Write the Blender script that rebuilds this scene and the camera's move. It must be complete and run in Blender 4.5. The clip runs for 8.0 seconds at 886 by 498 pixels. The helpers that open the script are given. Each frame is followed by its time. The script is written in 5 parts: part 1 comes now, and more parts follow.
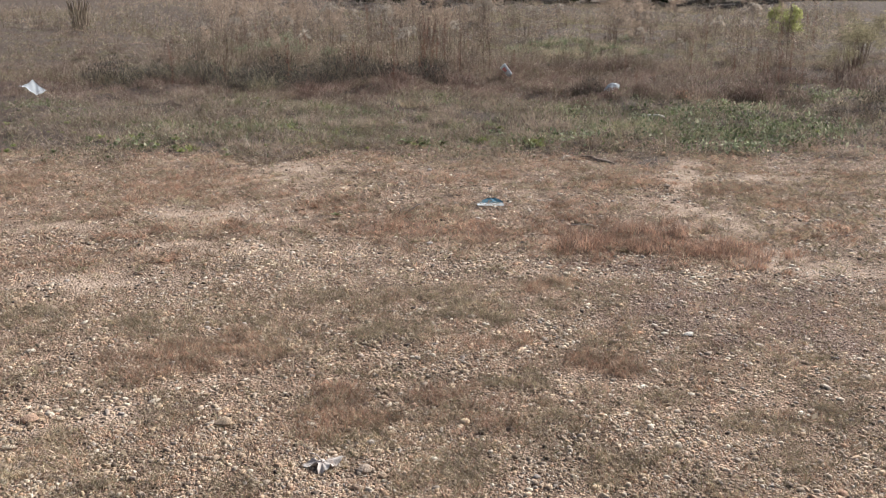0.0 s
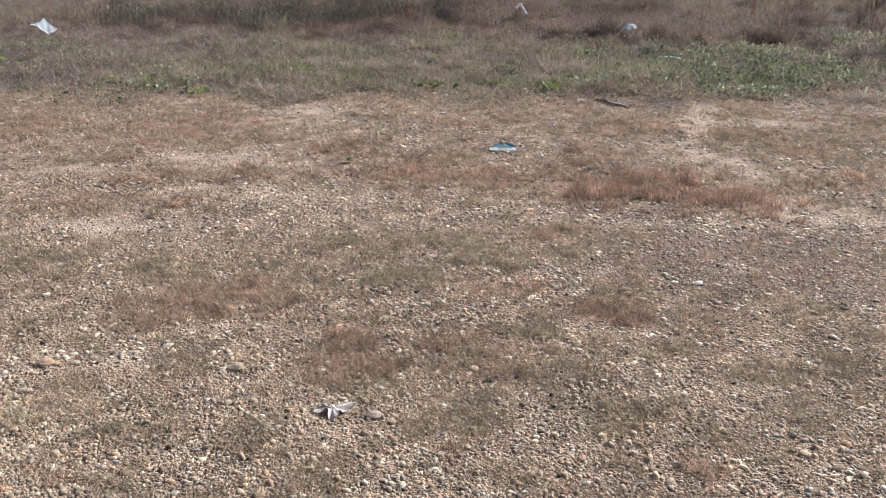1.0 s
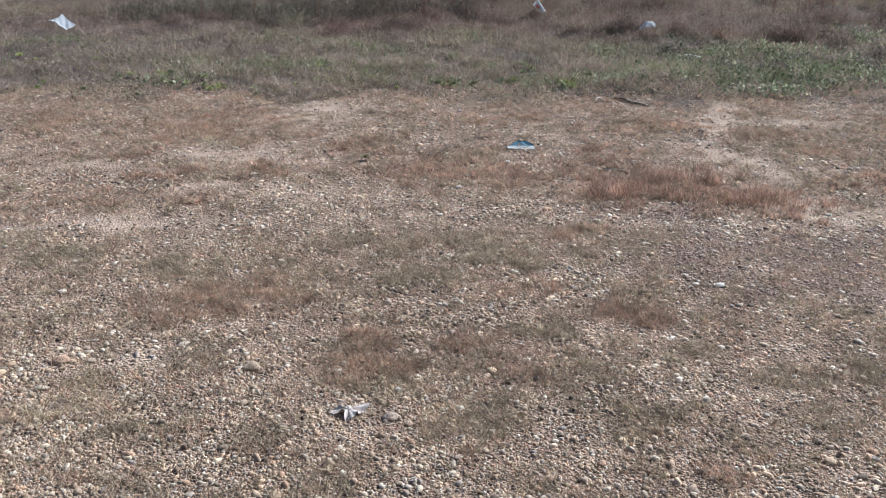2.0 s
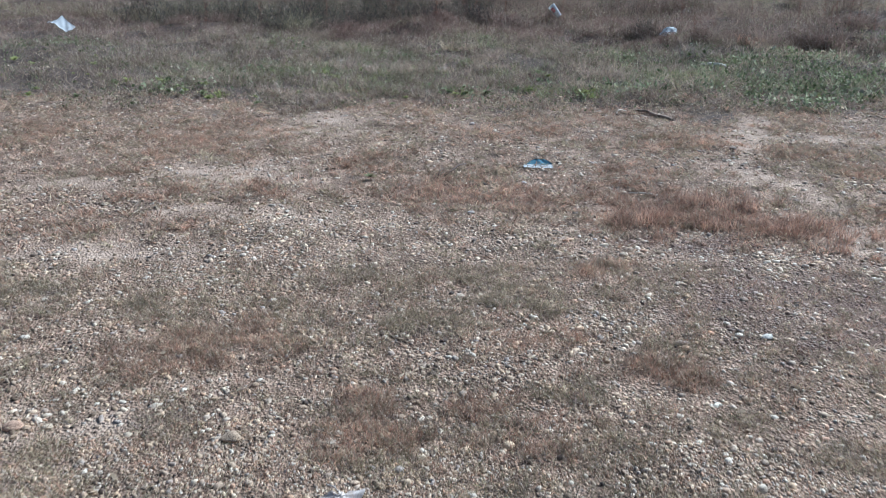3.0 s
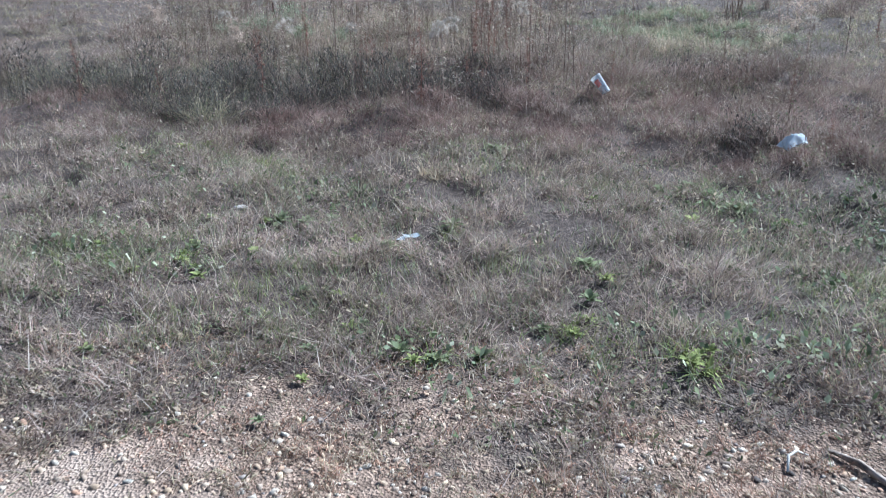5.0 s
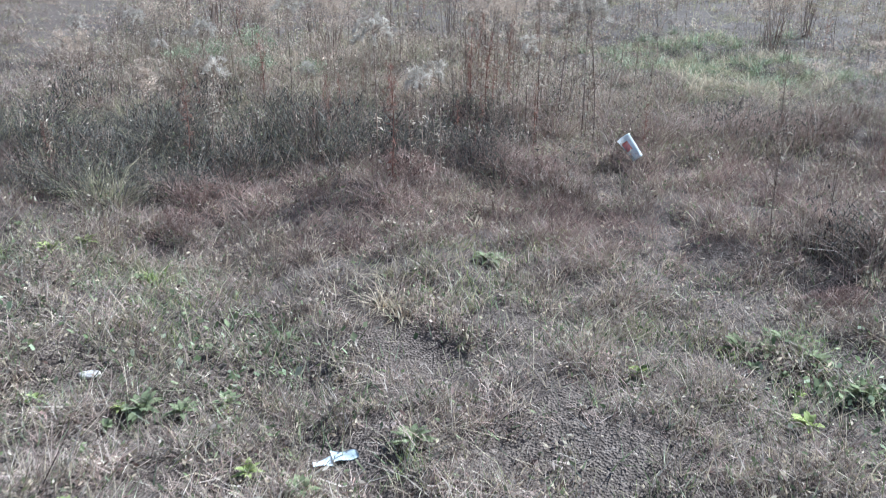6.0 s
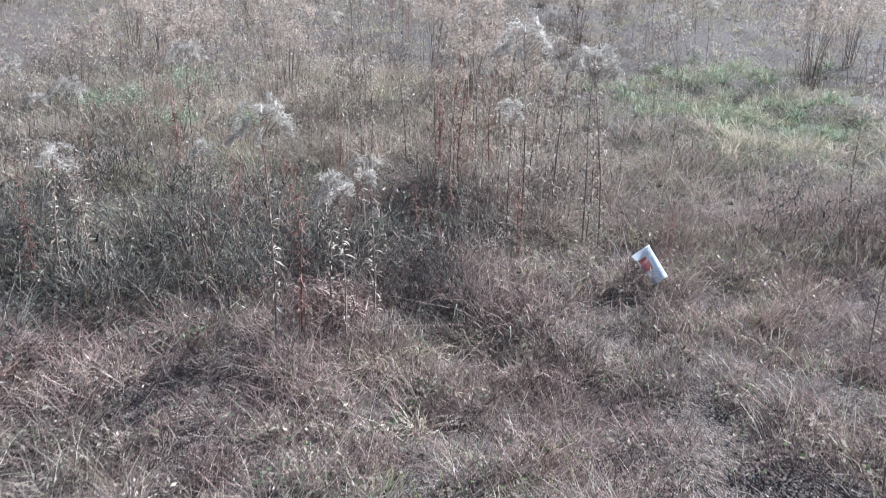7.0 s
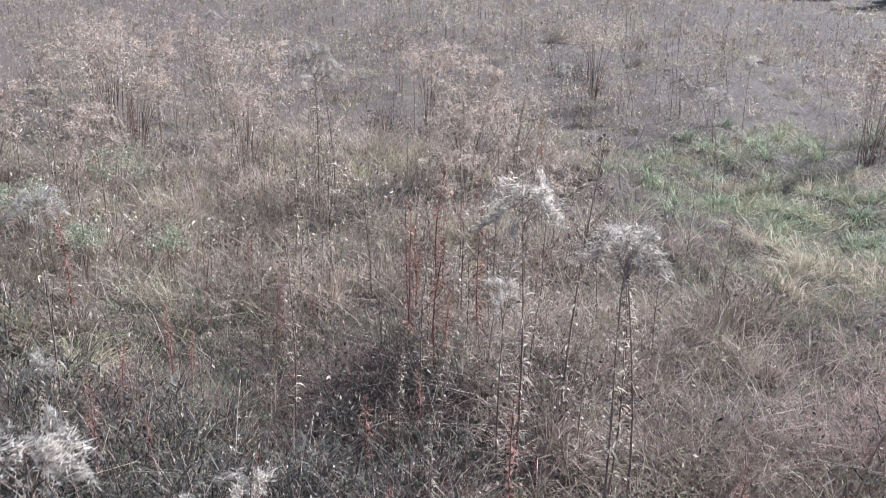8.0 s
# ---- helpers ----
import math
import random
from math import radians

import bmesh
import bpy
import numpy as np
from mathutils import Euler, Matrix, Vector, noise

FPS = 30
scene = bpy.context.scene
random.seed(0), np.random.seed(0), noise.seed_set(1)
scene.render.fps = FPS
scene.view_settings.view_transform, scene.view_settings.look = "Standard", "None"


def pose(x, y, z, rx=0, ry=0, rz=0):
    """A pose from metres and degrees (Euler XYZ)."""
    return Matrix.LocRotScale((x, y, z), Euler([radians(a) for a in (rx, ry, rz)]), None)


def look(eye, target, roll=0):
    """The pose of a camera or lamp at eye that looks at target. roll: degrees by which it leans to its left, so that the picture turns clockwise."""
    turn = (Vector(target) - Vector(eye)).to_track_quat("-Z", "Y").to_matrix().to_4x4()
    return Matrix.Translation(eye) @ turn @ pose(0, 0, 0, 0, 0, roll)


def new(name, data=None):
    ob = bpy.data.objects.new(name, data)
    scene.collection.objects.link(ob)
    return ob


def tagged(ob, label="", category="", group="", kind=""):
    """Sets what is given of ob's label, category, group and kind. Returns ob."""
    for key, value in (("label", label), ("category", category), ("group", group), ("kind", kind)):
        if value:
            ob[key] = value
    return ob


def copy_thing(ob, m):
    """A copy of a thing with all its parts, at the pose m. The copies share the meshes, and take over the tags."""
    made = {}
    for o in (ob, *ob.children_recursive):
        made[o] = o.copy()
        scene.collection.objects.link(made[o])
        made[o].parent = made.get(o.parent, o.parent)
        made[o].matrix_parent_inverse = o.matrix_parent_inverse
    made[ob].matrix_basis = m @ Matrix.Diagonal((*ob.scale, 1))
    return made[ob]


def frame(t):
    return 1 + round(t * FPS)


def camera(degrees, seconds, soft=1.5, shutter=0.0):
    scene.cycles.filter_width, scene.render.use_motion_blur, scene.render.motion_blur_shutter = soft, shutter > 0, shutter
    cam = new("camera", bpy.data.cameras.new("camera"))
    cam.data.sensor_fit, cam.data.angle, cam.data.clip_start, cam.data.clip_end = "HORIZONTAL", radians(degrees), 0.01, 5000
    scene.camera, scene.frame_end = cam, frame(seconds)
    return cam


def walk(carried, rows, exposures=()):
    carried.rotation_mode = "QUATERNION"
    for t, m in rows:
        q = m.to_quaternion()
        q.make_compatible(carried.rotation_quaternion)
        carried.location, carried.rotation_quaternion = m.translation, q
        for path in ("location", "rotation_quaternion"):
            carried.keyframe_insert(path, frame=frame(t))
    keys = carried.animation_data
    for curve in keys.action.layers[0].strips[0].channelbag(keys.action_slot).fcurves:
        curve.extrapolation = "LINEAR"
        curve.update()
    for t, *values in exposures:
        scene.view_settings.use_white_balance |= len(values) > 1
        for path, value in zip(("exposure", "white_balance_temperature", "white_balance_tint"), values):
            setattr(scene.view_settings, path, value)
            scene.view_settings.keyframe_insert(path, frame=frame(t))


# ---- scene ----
# ---------------------------------------------------------------- camera and its way
cam = camera(51.2, 8.0, soft=0.6, shutter=0.1)
PATH = [
    (0, (0.165, 0.007, 1.565), (0.196, 1.927, 1.006), -0.6),
    (0.5, (0.182, -0.001, 1.593), (0.197, 1.885, 0.928), -0.5),
    (1, (0.179, 0.012, 1.596), (0.179, 1.892, 0.915), -0.5),
    (1.5, (0.178, 0.035, 1.591), (0.163, 1.915, 0.908), -0.4),
    (1.7, (0.173, 0.045, 1.592), (0.149, 1.924, 0.908), -0.5),
    (2.8, (0.156, 0.245, 1.583), (0.108, 2.121, 0.892), -0.1),
    (3, (0.156, 0.559, 1.593), (0.102, 2.436, 0.906), -0.2),
    (3.5, (0.148, 1.677, 1.637), (0.081, 3.556, 0.956), -0.1),
    (4, (0.221, 2.968, 1.71), (0.139, 4.846, 1.027), -0.1),
    (4.5, (0.332, 4.234, 1.79), (0.232, 6.111, 1.105), -0.3),
    (4.7, (0.351, 4.714, 1.815), (0.248, 6.589, 1.129), -0.3),
    (5.8, (0.345, 7.32, 1.782), (0.247, 9.204, 1.117), 0.6),
    (6, (0.379, 7.781, 1.812), (0.277, 9.664, 1.145), 0.7),
    (6.5, (0.513, 8.937, 1.836), (0.4, 10.821, 1.174), 0.4),
    (7, (0.596, 10.047, 1.942), (0.479, 11.93, 1.279), 0.7),
    (7.5, (0.642, 11.145, 2.226), (0.524, 13.03, 1.567), 1.5),
    (8, (0.665, 12.101, 2.335), (0.526, 13.988, 1.685), 1.2),
]
walk(cam, [(t, look(e, g, r)) for t, e, g, r in PATH],
     exposures=[(0, 0.64, 5974, 9), (1, 0.76, 5673, 8), (1.5, 0.69, 5522, 8), (2.8, 0.62, 4968, 4), (3.0, 0.61, 4898, 3), (3.5, 0.62, 4838, 5), (4.0, 0.57, 4857, 6), (4.5, 0.76, 4805, 6), (5.8, 1.43, 4703, 1), (6, 1.41, 4781, 2), (6.5, 1.42, 4800, 4), (7, 1.56, 4831, 5), (7.5, 1.59, 4933, 8), (8, 1.48, 5025, 9)])

# ---------------------------------------------------------------- sky and sun
SUN_AZ, SUN_EL = radians(50), radians(39)          # azimuth from +y towards +x
world = bpy.data.worlds.new("sky")
scene.world = world
world.use_nodes = True
wn = world.node_tree
sky = wn.nodes.new("ShaderNodeTexSky")
sky.sky_type, sky.sun_disc = "NISHITA", False
sky.sun_elevation, sky.sun_rotation = SUN_EL, SUN_AZ
sky.dust_density, sky.air_density = 2.0, 1.0
wn.links.new(sky.outputs[0], wn.nodes["Background"].inputs[0])
wn.nodes["Background"].inputs[1].default_value = 0.05
sun_dir = Vector((math.sin(SUN_AZ) * math.cos(SUN_EL), math.cos(SUN_AZ) * math.cos(SUN_EL), math.sin(SUN_EL)))
sun = new("sun", bpy.data.lights.new("sun", "SUN"))
sun.data.energy, sun.data.angle, sun.data.color = 5.0, radians(0.6), (1.0, 0.95, 0.87)
sun.matrix_world = look(sun_dir * 30, (0, 0, 0))

# ---------------------------------------------------------------- materials


def nodes_of(name):
    m = bpy.data.materials.new(name)
    m.use_nodes = True
    t = m.node_tree
    t.nodes.clear()
    return m, t, t.nodes.new("ShaderNodeOutputMaterial")


def ramp(t, source, colours):
    r = t.nodes.new("ShaderNodeValToRGB")
    e = r.color_ramp.elements
    while len(e) < len(colours):
        e.new(0.5)
    for k, c in enumerate(colours):
        e[k].position = k / (len(colours) - 1)
        e[k].color = (*c, 1)
    t.links.new(source, r.inputs[0])
    return r.outputs[0]


def noise_of(t, scale, coords, detail=3.0, rough=0.55):
    n = t.nodes.new("ShaderNodeTexNoise")
    n.inputs["Scale"].default_value, n.inputs["Detail"].default_value, n.inputs["Roughness"].default_value = scale, detail, rough
    t.links.new(coords, n.inputs["Vector"])
    return n.outputs[0]


def stretch(t, source, a, b, lo=0.0, hi=1.0):
    m = t.nodes.new("ShaderNodeMapRange")
    for k, v in zip((1, 2, 3, 4), (a, b, lo, hi)):
        m.inputs[k].default_value = v
    t.links.new(source, m.inputs[0])
    return m.outputs[0]


def mixed(t, fac, a, b, kind="MIX"):
    m = t.nodes.new("ShaderNodeMix")
    m.data_type, m.blend_type = "RGBA", kind
    for k, v in ((0, fac), (6, a), (7, b)):
        if isinstance(v, (int, float)):
            m.inputs[k].default_value = v
        elif isinstance(v, tuple):
            m.inputs[k].default_value = (*v, 1)
        else:
            t.links.new(v, m.inputs[k])
    return m.outputs[2]


def plant_material(name, colours, patch=(0.75, 1.2), patch_scale=1.3, through_light=0.28, fleck=0.55):
    """Dry or green leaf stuff: a colour for each blade, patches of paler and darker growth, light shining through."""
    m, t, out = nodes_of(name)
    geo = t.nodes.new("ShaderNodeNewGeometry")
    colour = ramp(t, geo.outputs["Random Per Island"], colours)
    wide = stretch(t, noise_of(t, patch_scale, geo.outputs["Position"], 3.0), 0.3, 0.7, *patch)
    fine = stretch(t, noise_of(t, patch_scale * 9, geo.outputs["Position"], 3.0, 0.7), 0.3, 0.7, 1 - fleck, 1 + 0.9 * fleck)
    both = t.nodes.new("ShaderNodeMath")
    both.operation = "MULTIPLY"
    t.links.new(wide, both.inputs[0])
    t.links.new(fine, both.inputs[1])
    blotch = both.outputs[0]
    hsv = t.nodes.new("ShaderNodeHueSaturation")
    t.links.new(colour, hsv.inputs["Color"])
    t.links.new(blotch, hsv.inputs["Value"])
    d, tr, mx = (t.nodes.new(n) for n in ("ShaderNodeBsdfDiffuse", "ShaderNodeBsdfTranslucent", "ShaderNodeMixShader"))
    t.links.new(hsv.outputs[0], d.inputs[0])
    t.links.new(hsv.outputs[0], tr.inputs[0])
    mx.inputs[0].default_value = through_light
    t.links.new(d.outputs[0], mx.inputs[1])
    t.links.new(tr.outputs[0], mx.inputs[2])
    t.links.new(mx.outputs[0], out.inputs[0])
    return m


def solid_material(name, colours, rough=0.7, scale=8.0, bump=0.3, bump_scale=60.0, random_by="noise", specular=0.3, shine=0.0, stains=False):
    m, t, out = nodes_of(name)
    b = t.nodes.new("ShaderNodeBsdfPrincipled")
    geo = t.nodes.new("ShaderNodeNewGeometry")
    tc = t.nodes.new("ShaderNodeTexCoord")
    n1 = noise_of(t, scale, tc.outputs["Object"], 4.0)
    if random_by == "island":
        base = ramp(t, geo.outputs["Random Per Island"], colours)
        base = mixed(t, 1.0, base, ramp(t, n1, [(0.72, 0.72, 0.72), (1.15, 1.15, 1.15)]), "MULTIPLY")
    elif random_by == "object":
        info = t.nodes.new("ShaderNodeObjectInfo")
        base = ramp(t, info.outputs["Random"], colours)
        base = mixed(t, 1.0, base, ramp(t, n1, [(0.72, 0.72, 0.72), (1.15, 1.15, 1.15)]), "MULTIPLY")
    else:
        base = ramp(t, stretch(t, n1, 0.3, 0.7), colours)
    if stains:
        dirt = stretch(t, noise_of(t, 7.0, geo.outputs["Position"], 4.0, 0.7), 0.32, 0.68, 0.0, 1.0)
        base = mixed(t, 1.0, base, ramp(t, dirt, [(0.55, 0.52, 0.50), (0.95, 0.95, 0.95), (1.3, 1.28, 1.22)]), "MULTIPLY")
    t.links.new(base, b.inputs["Base Color"])
    b.inputs["Roughness"].default_value, b.inputs["Specular IOR Level"].default_value = rough, specular
    b.inputs["Transmission Weight"].default_value = shine
    if bump:
        bp = t.nodes.new("ShaderNodeBump")
        bp.inputs["Strength"].default_value, bp.inputs["Distance"].default_value = bump, 0.004
        t.links.new(noise_of(t, bump_scale, tc.outputs["Object"], 4.0), bp.inputs["Height"])
        t.links.new(bp.outputs[0], b.inputs["Normal"])
    t.links.new(b.outputs[0], out.inputs[0])
    return m


def ground_material():
    """Sandy gravel, thatch under the meadow, damp dark gravel with one strip of painted shade, and bare red soil, each
    where the sheet carries it.
    """
    m, t, out = nodes_of("soil")
    b = t.nodes.new("ShaderNodeBsdfPrincipled")
    geo = t.nodes.new("ShaderNodeNewGeometry")
    pos = geo.outputs["Position"]
    at = t.nodes.new("ShaderNodeAttribute")
    at.attribute_name = "cover"
    sep = t.nodes.new("ShaderNodeSeparateColor")
    t.links.new(at.outputs["Color"], sep.inputs[0])
    sand = ramp(t, stretch(t, noise_of(t, 5.0, pos, 6.0, 0.7), 0.32, 0.68), [(0.10, 0.069, 0.05), (0.225, 0.157, 0.115), (0.39, 0.285, 0.212)])
    vor = t.nodes.new("ShaderNodeTexVoronoi")
    vor.inputs["Scale"].default_value = 85.0
    t.links.new(pos, vor.inputs["Vector"])
    grit = ramp(t, vor.outputs["Color"], [(0.45, 0.43, 0.42), (0.95, 0.92, 0.88), (1.6, 1.55, 1.5)])
    sand = mixed(t, 0.9, sand, grit, "MULTIPLY")
    thatch = ramp(t, stretch(t, noise_of(t, 26.0, pos, 6.0, 0.7), 0.3, 0.7), [(0.045, 0.033, 0.026), (0.105, 0.077, 0.06), (0.20, 0.152, 0.122)])
    # damp gravel colour, also the painted shade below the russet stand
    damp = ramp(t, vor.outputs["Color"], [(0.07, 0.043, 0.032), (0.135, 0.086, 0.064), (0.25, 0.172, 0.13)])
    red = ramp(t, stretch(t, noise_of(t, 5.0, pos, 5.0), 0.3, 0.7), [(0.30, 0.21, 0.15), (0.48, 0.36, 0.27)])
    col = mixed(t, sep.outputs["Blue"], sand, red)
    col = mixed(t, sep.outputs["Green"], col, damp)
    edge = t.nodes.new("ShaderNodeMath")
    edge.operation = "ADD"
    t.links.new(sep.outputs["Red"], edge.inputs[0])
    t.links.new(stretch(t, noise_of(t, 4.0, pos, 4.0, 0.7), 0.3, 0.7, -0.3, 0.3), edge.inputs[1])
    col = mixed(t, stretch(t, edge.outputs[0], 0.3, 0.7), col, thatch)
    t.links.new(col, b.inputs["Base Color"])
    b.inputs["Roughness"].default_value, b.inputs["Specular IOR Level"].default_value = 0.9, 0.15
    bp = t.nodes.new("ShaderNodeBump")
    bp.inputs["Strength"].default_value, bp.inputs["Distance"].default_value = 0.8, 0.012
    hsum = t.nodes.new("ShaderNodeMath")
    t.links.new(vor.outputs["Distance"], hsum.inputs[0])
    t.links.new(noise_of(t, 14.0, pos, 6.0, 0.7), hsum.inputs[1])
    t.links.new(hsum.outputs[0], bp.inputs["Height"])
    t.links.new(bp.outputs[0], b.inputs["Normal"])
    t.links.new(b.outputs[0], out.inputs[0])
    return m


STONES = [(0.111, 0.076, 0.049), (0.449, 0.32, 0.204), (0.329, 0.249, 0.184), (0.569, 0.425, 0.276), (0.43, 0.252, 0.158), (0.667, 0.539, 0.384), (0.318, 0.269, 0.236), (0.536, 0.377, 0.245), (0.391, 0.305, 0.23), (0.70, 0.61, 0.485), (0.273, 0.187, 0.126), (0.06, 0.042, 0.032)]
M_SOIL = ground_material()
M_PEBBLE = solid_material("river_gravel", STONES, 0.75, 30.0, 0.4, 220.0, "island", stains=True)
M_STONE = solid_material("river_stone", STONES, 0.75, 30.0, 0.5, 180.0, "object")
M_DAMP_SHADE = solid_material("damp_gravel", [(0.12, 0.074, 0.053), (0.27, 0.175, 0.128), (0.19, 0.125, 0.094), (0.38, 0.26, 0.195), (0.23, 0.146, 0.105), (0.62, 0.50, 0.40)], 0.7, 30.0, 0.4, 220.0, "island", stains=True)
M_RUSSET = plant_material("russet_grass", [(0.28, 0.165, 0.115), (0.50, 0.305, 0.212), (0.62, 0.42, 0.305), (0.54, 0.325, 0.222), (0.40, 0.255, 0.185), (0.68, 0.515, 0.39)], through_light=0.42)
M_STRAW = plant_material("straw_grass", [(0.32, 0.245, 0.165), (0.54, 0.43, 0.30), (0.43, 0.34, 0.24), (0.68, 0.57, 0.42)], through_light=0.4)
M_MEADOW = plant_material("faded_meadow_grass", [(0.14, 0.095, 0.078), (0.31, 0.22, 0.18), (0.45, 0.345, 0.285), (0.22, 0.175, 0.125), (0.54, 0.455, 0.37), (0.36, 0.245, 0.20), (0.25, 0.23, 0.145)], (0.65, 1.35), 0.9)
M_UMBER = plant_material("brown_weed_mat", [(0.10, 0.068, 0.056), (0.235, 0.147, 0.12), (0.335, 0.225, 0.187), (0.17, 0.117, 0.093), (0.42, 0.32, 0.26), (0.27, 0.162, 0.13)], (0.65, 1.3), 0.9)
M_FIELD = plant_material("faded_field_weeds", [(0.17, 0.12, 0.095), (0.38, 0.275, 0.21), (0.51, 0.385, 0.30), (0.29, 0.255, 0.17), (0.66, 0.54, 0.43), (0.41, 0.265, 0.20), (0.33, 0.305, 0.19)], (0.55, 1.4), 0.6)
M_FRESH = plant_material("fresh_grass", [(0.16, 0.185, 0.105), (0.28, 0.305, 0.18), (0.40, 0.415, 0.265), (0.52, 0.485, 0.345)])
M_YELLOW = plant_material("yellow_leaf", [(0.34, 0.34, 0.13), (0.48, 0.47, 0.20), (0.42, 0.43, 0.18)], through_light=0.55)
M_OLIVE = plant_material("olive_grass", [(0.18, 0.155, 0.09), (0.34, 0.295, 0.175), (0.50, 0.43, 0.28), (0.29, 0.25, 0.155), (0.43, 0.36, 0.235)], through_light=0.4)
M_GREEN = plant_material("green_leaf", [(0.10, 0.122, 0.058), (0.185, 0.208, 0.10), (0.28, 0.29, 0.16), (0.135, 0.152, 0.085)])
M_LIME = plant_material("lime_leaf", [(0.23, 0.255, 0.088), (0.38, 0.39, 0.15), (0.30, 0.32, 0.12), (0.18, 0.21, 0.085)])
M_BRUSH = plant_material("grey_brush", [(0.055, 0.046, 0.04), (0.12, 0.102, 0.085), (0.21, 0.183, 0.15), (0.105, 0.105, 0.07)])
M_STEM = plant_material("dead_stem", [(0.14, 0.095, 0.072), (0.26, 0.185, 0.145), (0.38, 0.295, 0.235)], through_light=0.1)
M_REDSTEM = plant_material("red_stem", [(0.20, 0.095, 0.07), (0.28, 0.15, 0.11), (0.34, 0.22, 0.17)], through_light=0.3)
M_FLUFF = plant_material("pale_fluff", [(0.38, 0.315, 0.255), (0.49, 0.42, 0.345), (0.60, 0.53, 0.445)], through_light=0.5)
M_PLUME = plant_material("tan_plume", [(0.37, 0.275, 0.205), (0.49, 0.375, 0.285), (0.59, 0.475, 0.375)], through_light=0.42)
M_DRYLEAF = plant_material("dry_leaf", [(0.23, 0.165, 0.12), (0.39, 0.305, 0.225), (0.54, 0.455, 0.355), (0.30, 0.25, 0.165)])
M_WOODS = plant_material("far_woods", [(0.018, 0.025, 0.014), (0.03, 0.042, 0.02), (0.05, 0.045, 0.028)], through_light=0.15)
M_LOG = solid_material("weathered_wood", [(0.125, 0.09, 0.068), (0.27, 0.205, 0.155), (0.44, 0.355, 0.285)], 0.85, 22.0, 0.8, 90.0)
M_TWIG = solid_material("dark_twig", [(0.06, 0.042, 0.033), (0.15, 0.108, 0.083)], 0.85, 30.0, 0.6)
M_PALEWOOD = solid_material("barkless_wood", [(0.50, 0.445, 0.37), (0.72, 0.66, 0.57)], 0.8, 30.0, 0.4)
M_BRICK = solid_material("broken_brick", [(0.42, 0.26, 0.17), (0.56, 0.38, 0.27)], 0.85, 30.0, 0.6)
M_PLASTIC = plant_material("white_plastic_film", [(0.78, 0.80, 0.82), (0.88, 0.89, 0.89)], (0.95, 1.05), 6.0, 0.6, 0.06)
M_FOAM = plant_material("white_foam", [(0.84, 0.84, 0.83), (0.88, 0.88, 0.87)], (0.97, 1.03), 9.0, 0.4, 0.03)
M_BLUE = solid_material("blue_film", [(0.075, 0.155, 0.205), (0.11, 0.215, 0.27)], 0.8, 14.0, 0.2, 60.0, specular=0.1)
M_GREYFILM = solid_material("grey_film", [(0.34, 0.36, 0.37), (0.50, 0.52, 0.52)], 0.5, 16.0, 0.2, 60.0)
M_RED = solid_material("red_print", [(0.70, 0.20, 0.18), (0.78, 0.30, 0.26)], 0.5, 20.0, 0.0)
M_PALELEAF = solid_material("bleached_leaf", [(0.40, 0.33, 0.285), (0.64, 0.56, 0.50)], 0.75, 40.0, 0.5, 120.0)

# ---------------------------------------------------------------- mesh tools


def mesh_of(name, verts, quads=None, tris=None, mats=(), index=None, smooth=False):
    """A mesh out of arrays of corners, four-sided and three-sided faces."""
    me = bpy.data.meshes.new(name)
    quads = np.zeros((0, 4), int) if quads is None else np.asarray(quads, int).reshape(-1, 4)
    tris = np.zeros((0, 3), int) if tris is None else np.asarray(tris, int).reshape(-1, 3)
    me.vertices.add(len(verts))
    me.vertices.foreach_set("co", np.asarray(verts, np.float32).ravel())
    loops = np.concatenate([quads.ravel(), tris.ravel()]).astype(np.int32)
    me.loops.add(len(loops))
    me.loops.foreach_set("vertex_index", loops)
    nq, nt = len(quads), len(tris)
    me.polygons.add(nq + nt)
    me.polygons.foreach_set("loop_start", np.concatenate([np.arange(nq) * 4, nq * 4 + np.arange(nt) * 3]).astype(np.int32))
    for mt in mats:
        me.materials.append(mt)
    if index is not None:
        me.polygons.foreach_set("material_index", np.asarray(index, np.int32))
    me.polygons.foreach_set("use_smooth", np.full(nq + nt, smooth))
    me.update(calc_edges=True)
    me.validate()
    return me


class Heap:
    """Gathers pieces into one mesh."""

    def __init__(self):
        self.v, self.q, self.t, self.n = [], [], [], 0

    def add(self, v, q=None, t=None):
        v = np.asarray(v, float)
        if q is not None and len(q):
            self.q.append(np.asarray(q, int) + self.n)
        if t is not None and len(t):
            self.t.append(np.asarray(t, int) + self.n)
        self.v.append(v)
        self.n += len(v)

    def mesh(self, name, mats, smooth=False):
        return mesh_of(name, np.concatenate(self.v), np.concatenate(self.q) if self.q else None,
                       np.concatenate(self.t) if self.t else None, mats, None, smooth)


def part(name, me, parent, label=""):
    ob = new(name, me)
    ob.parent = parent
    return tagged(ob, label)


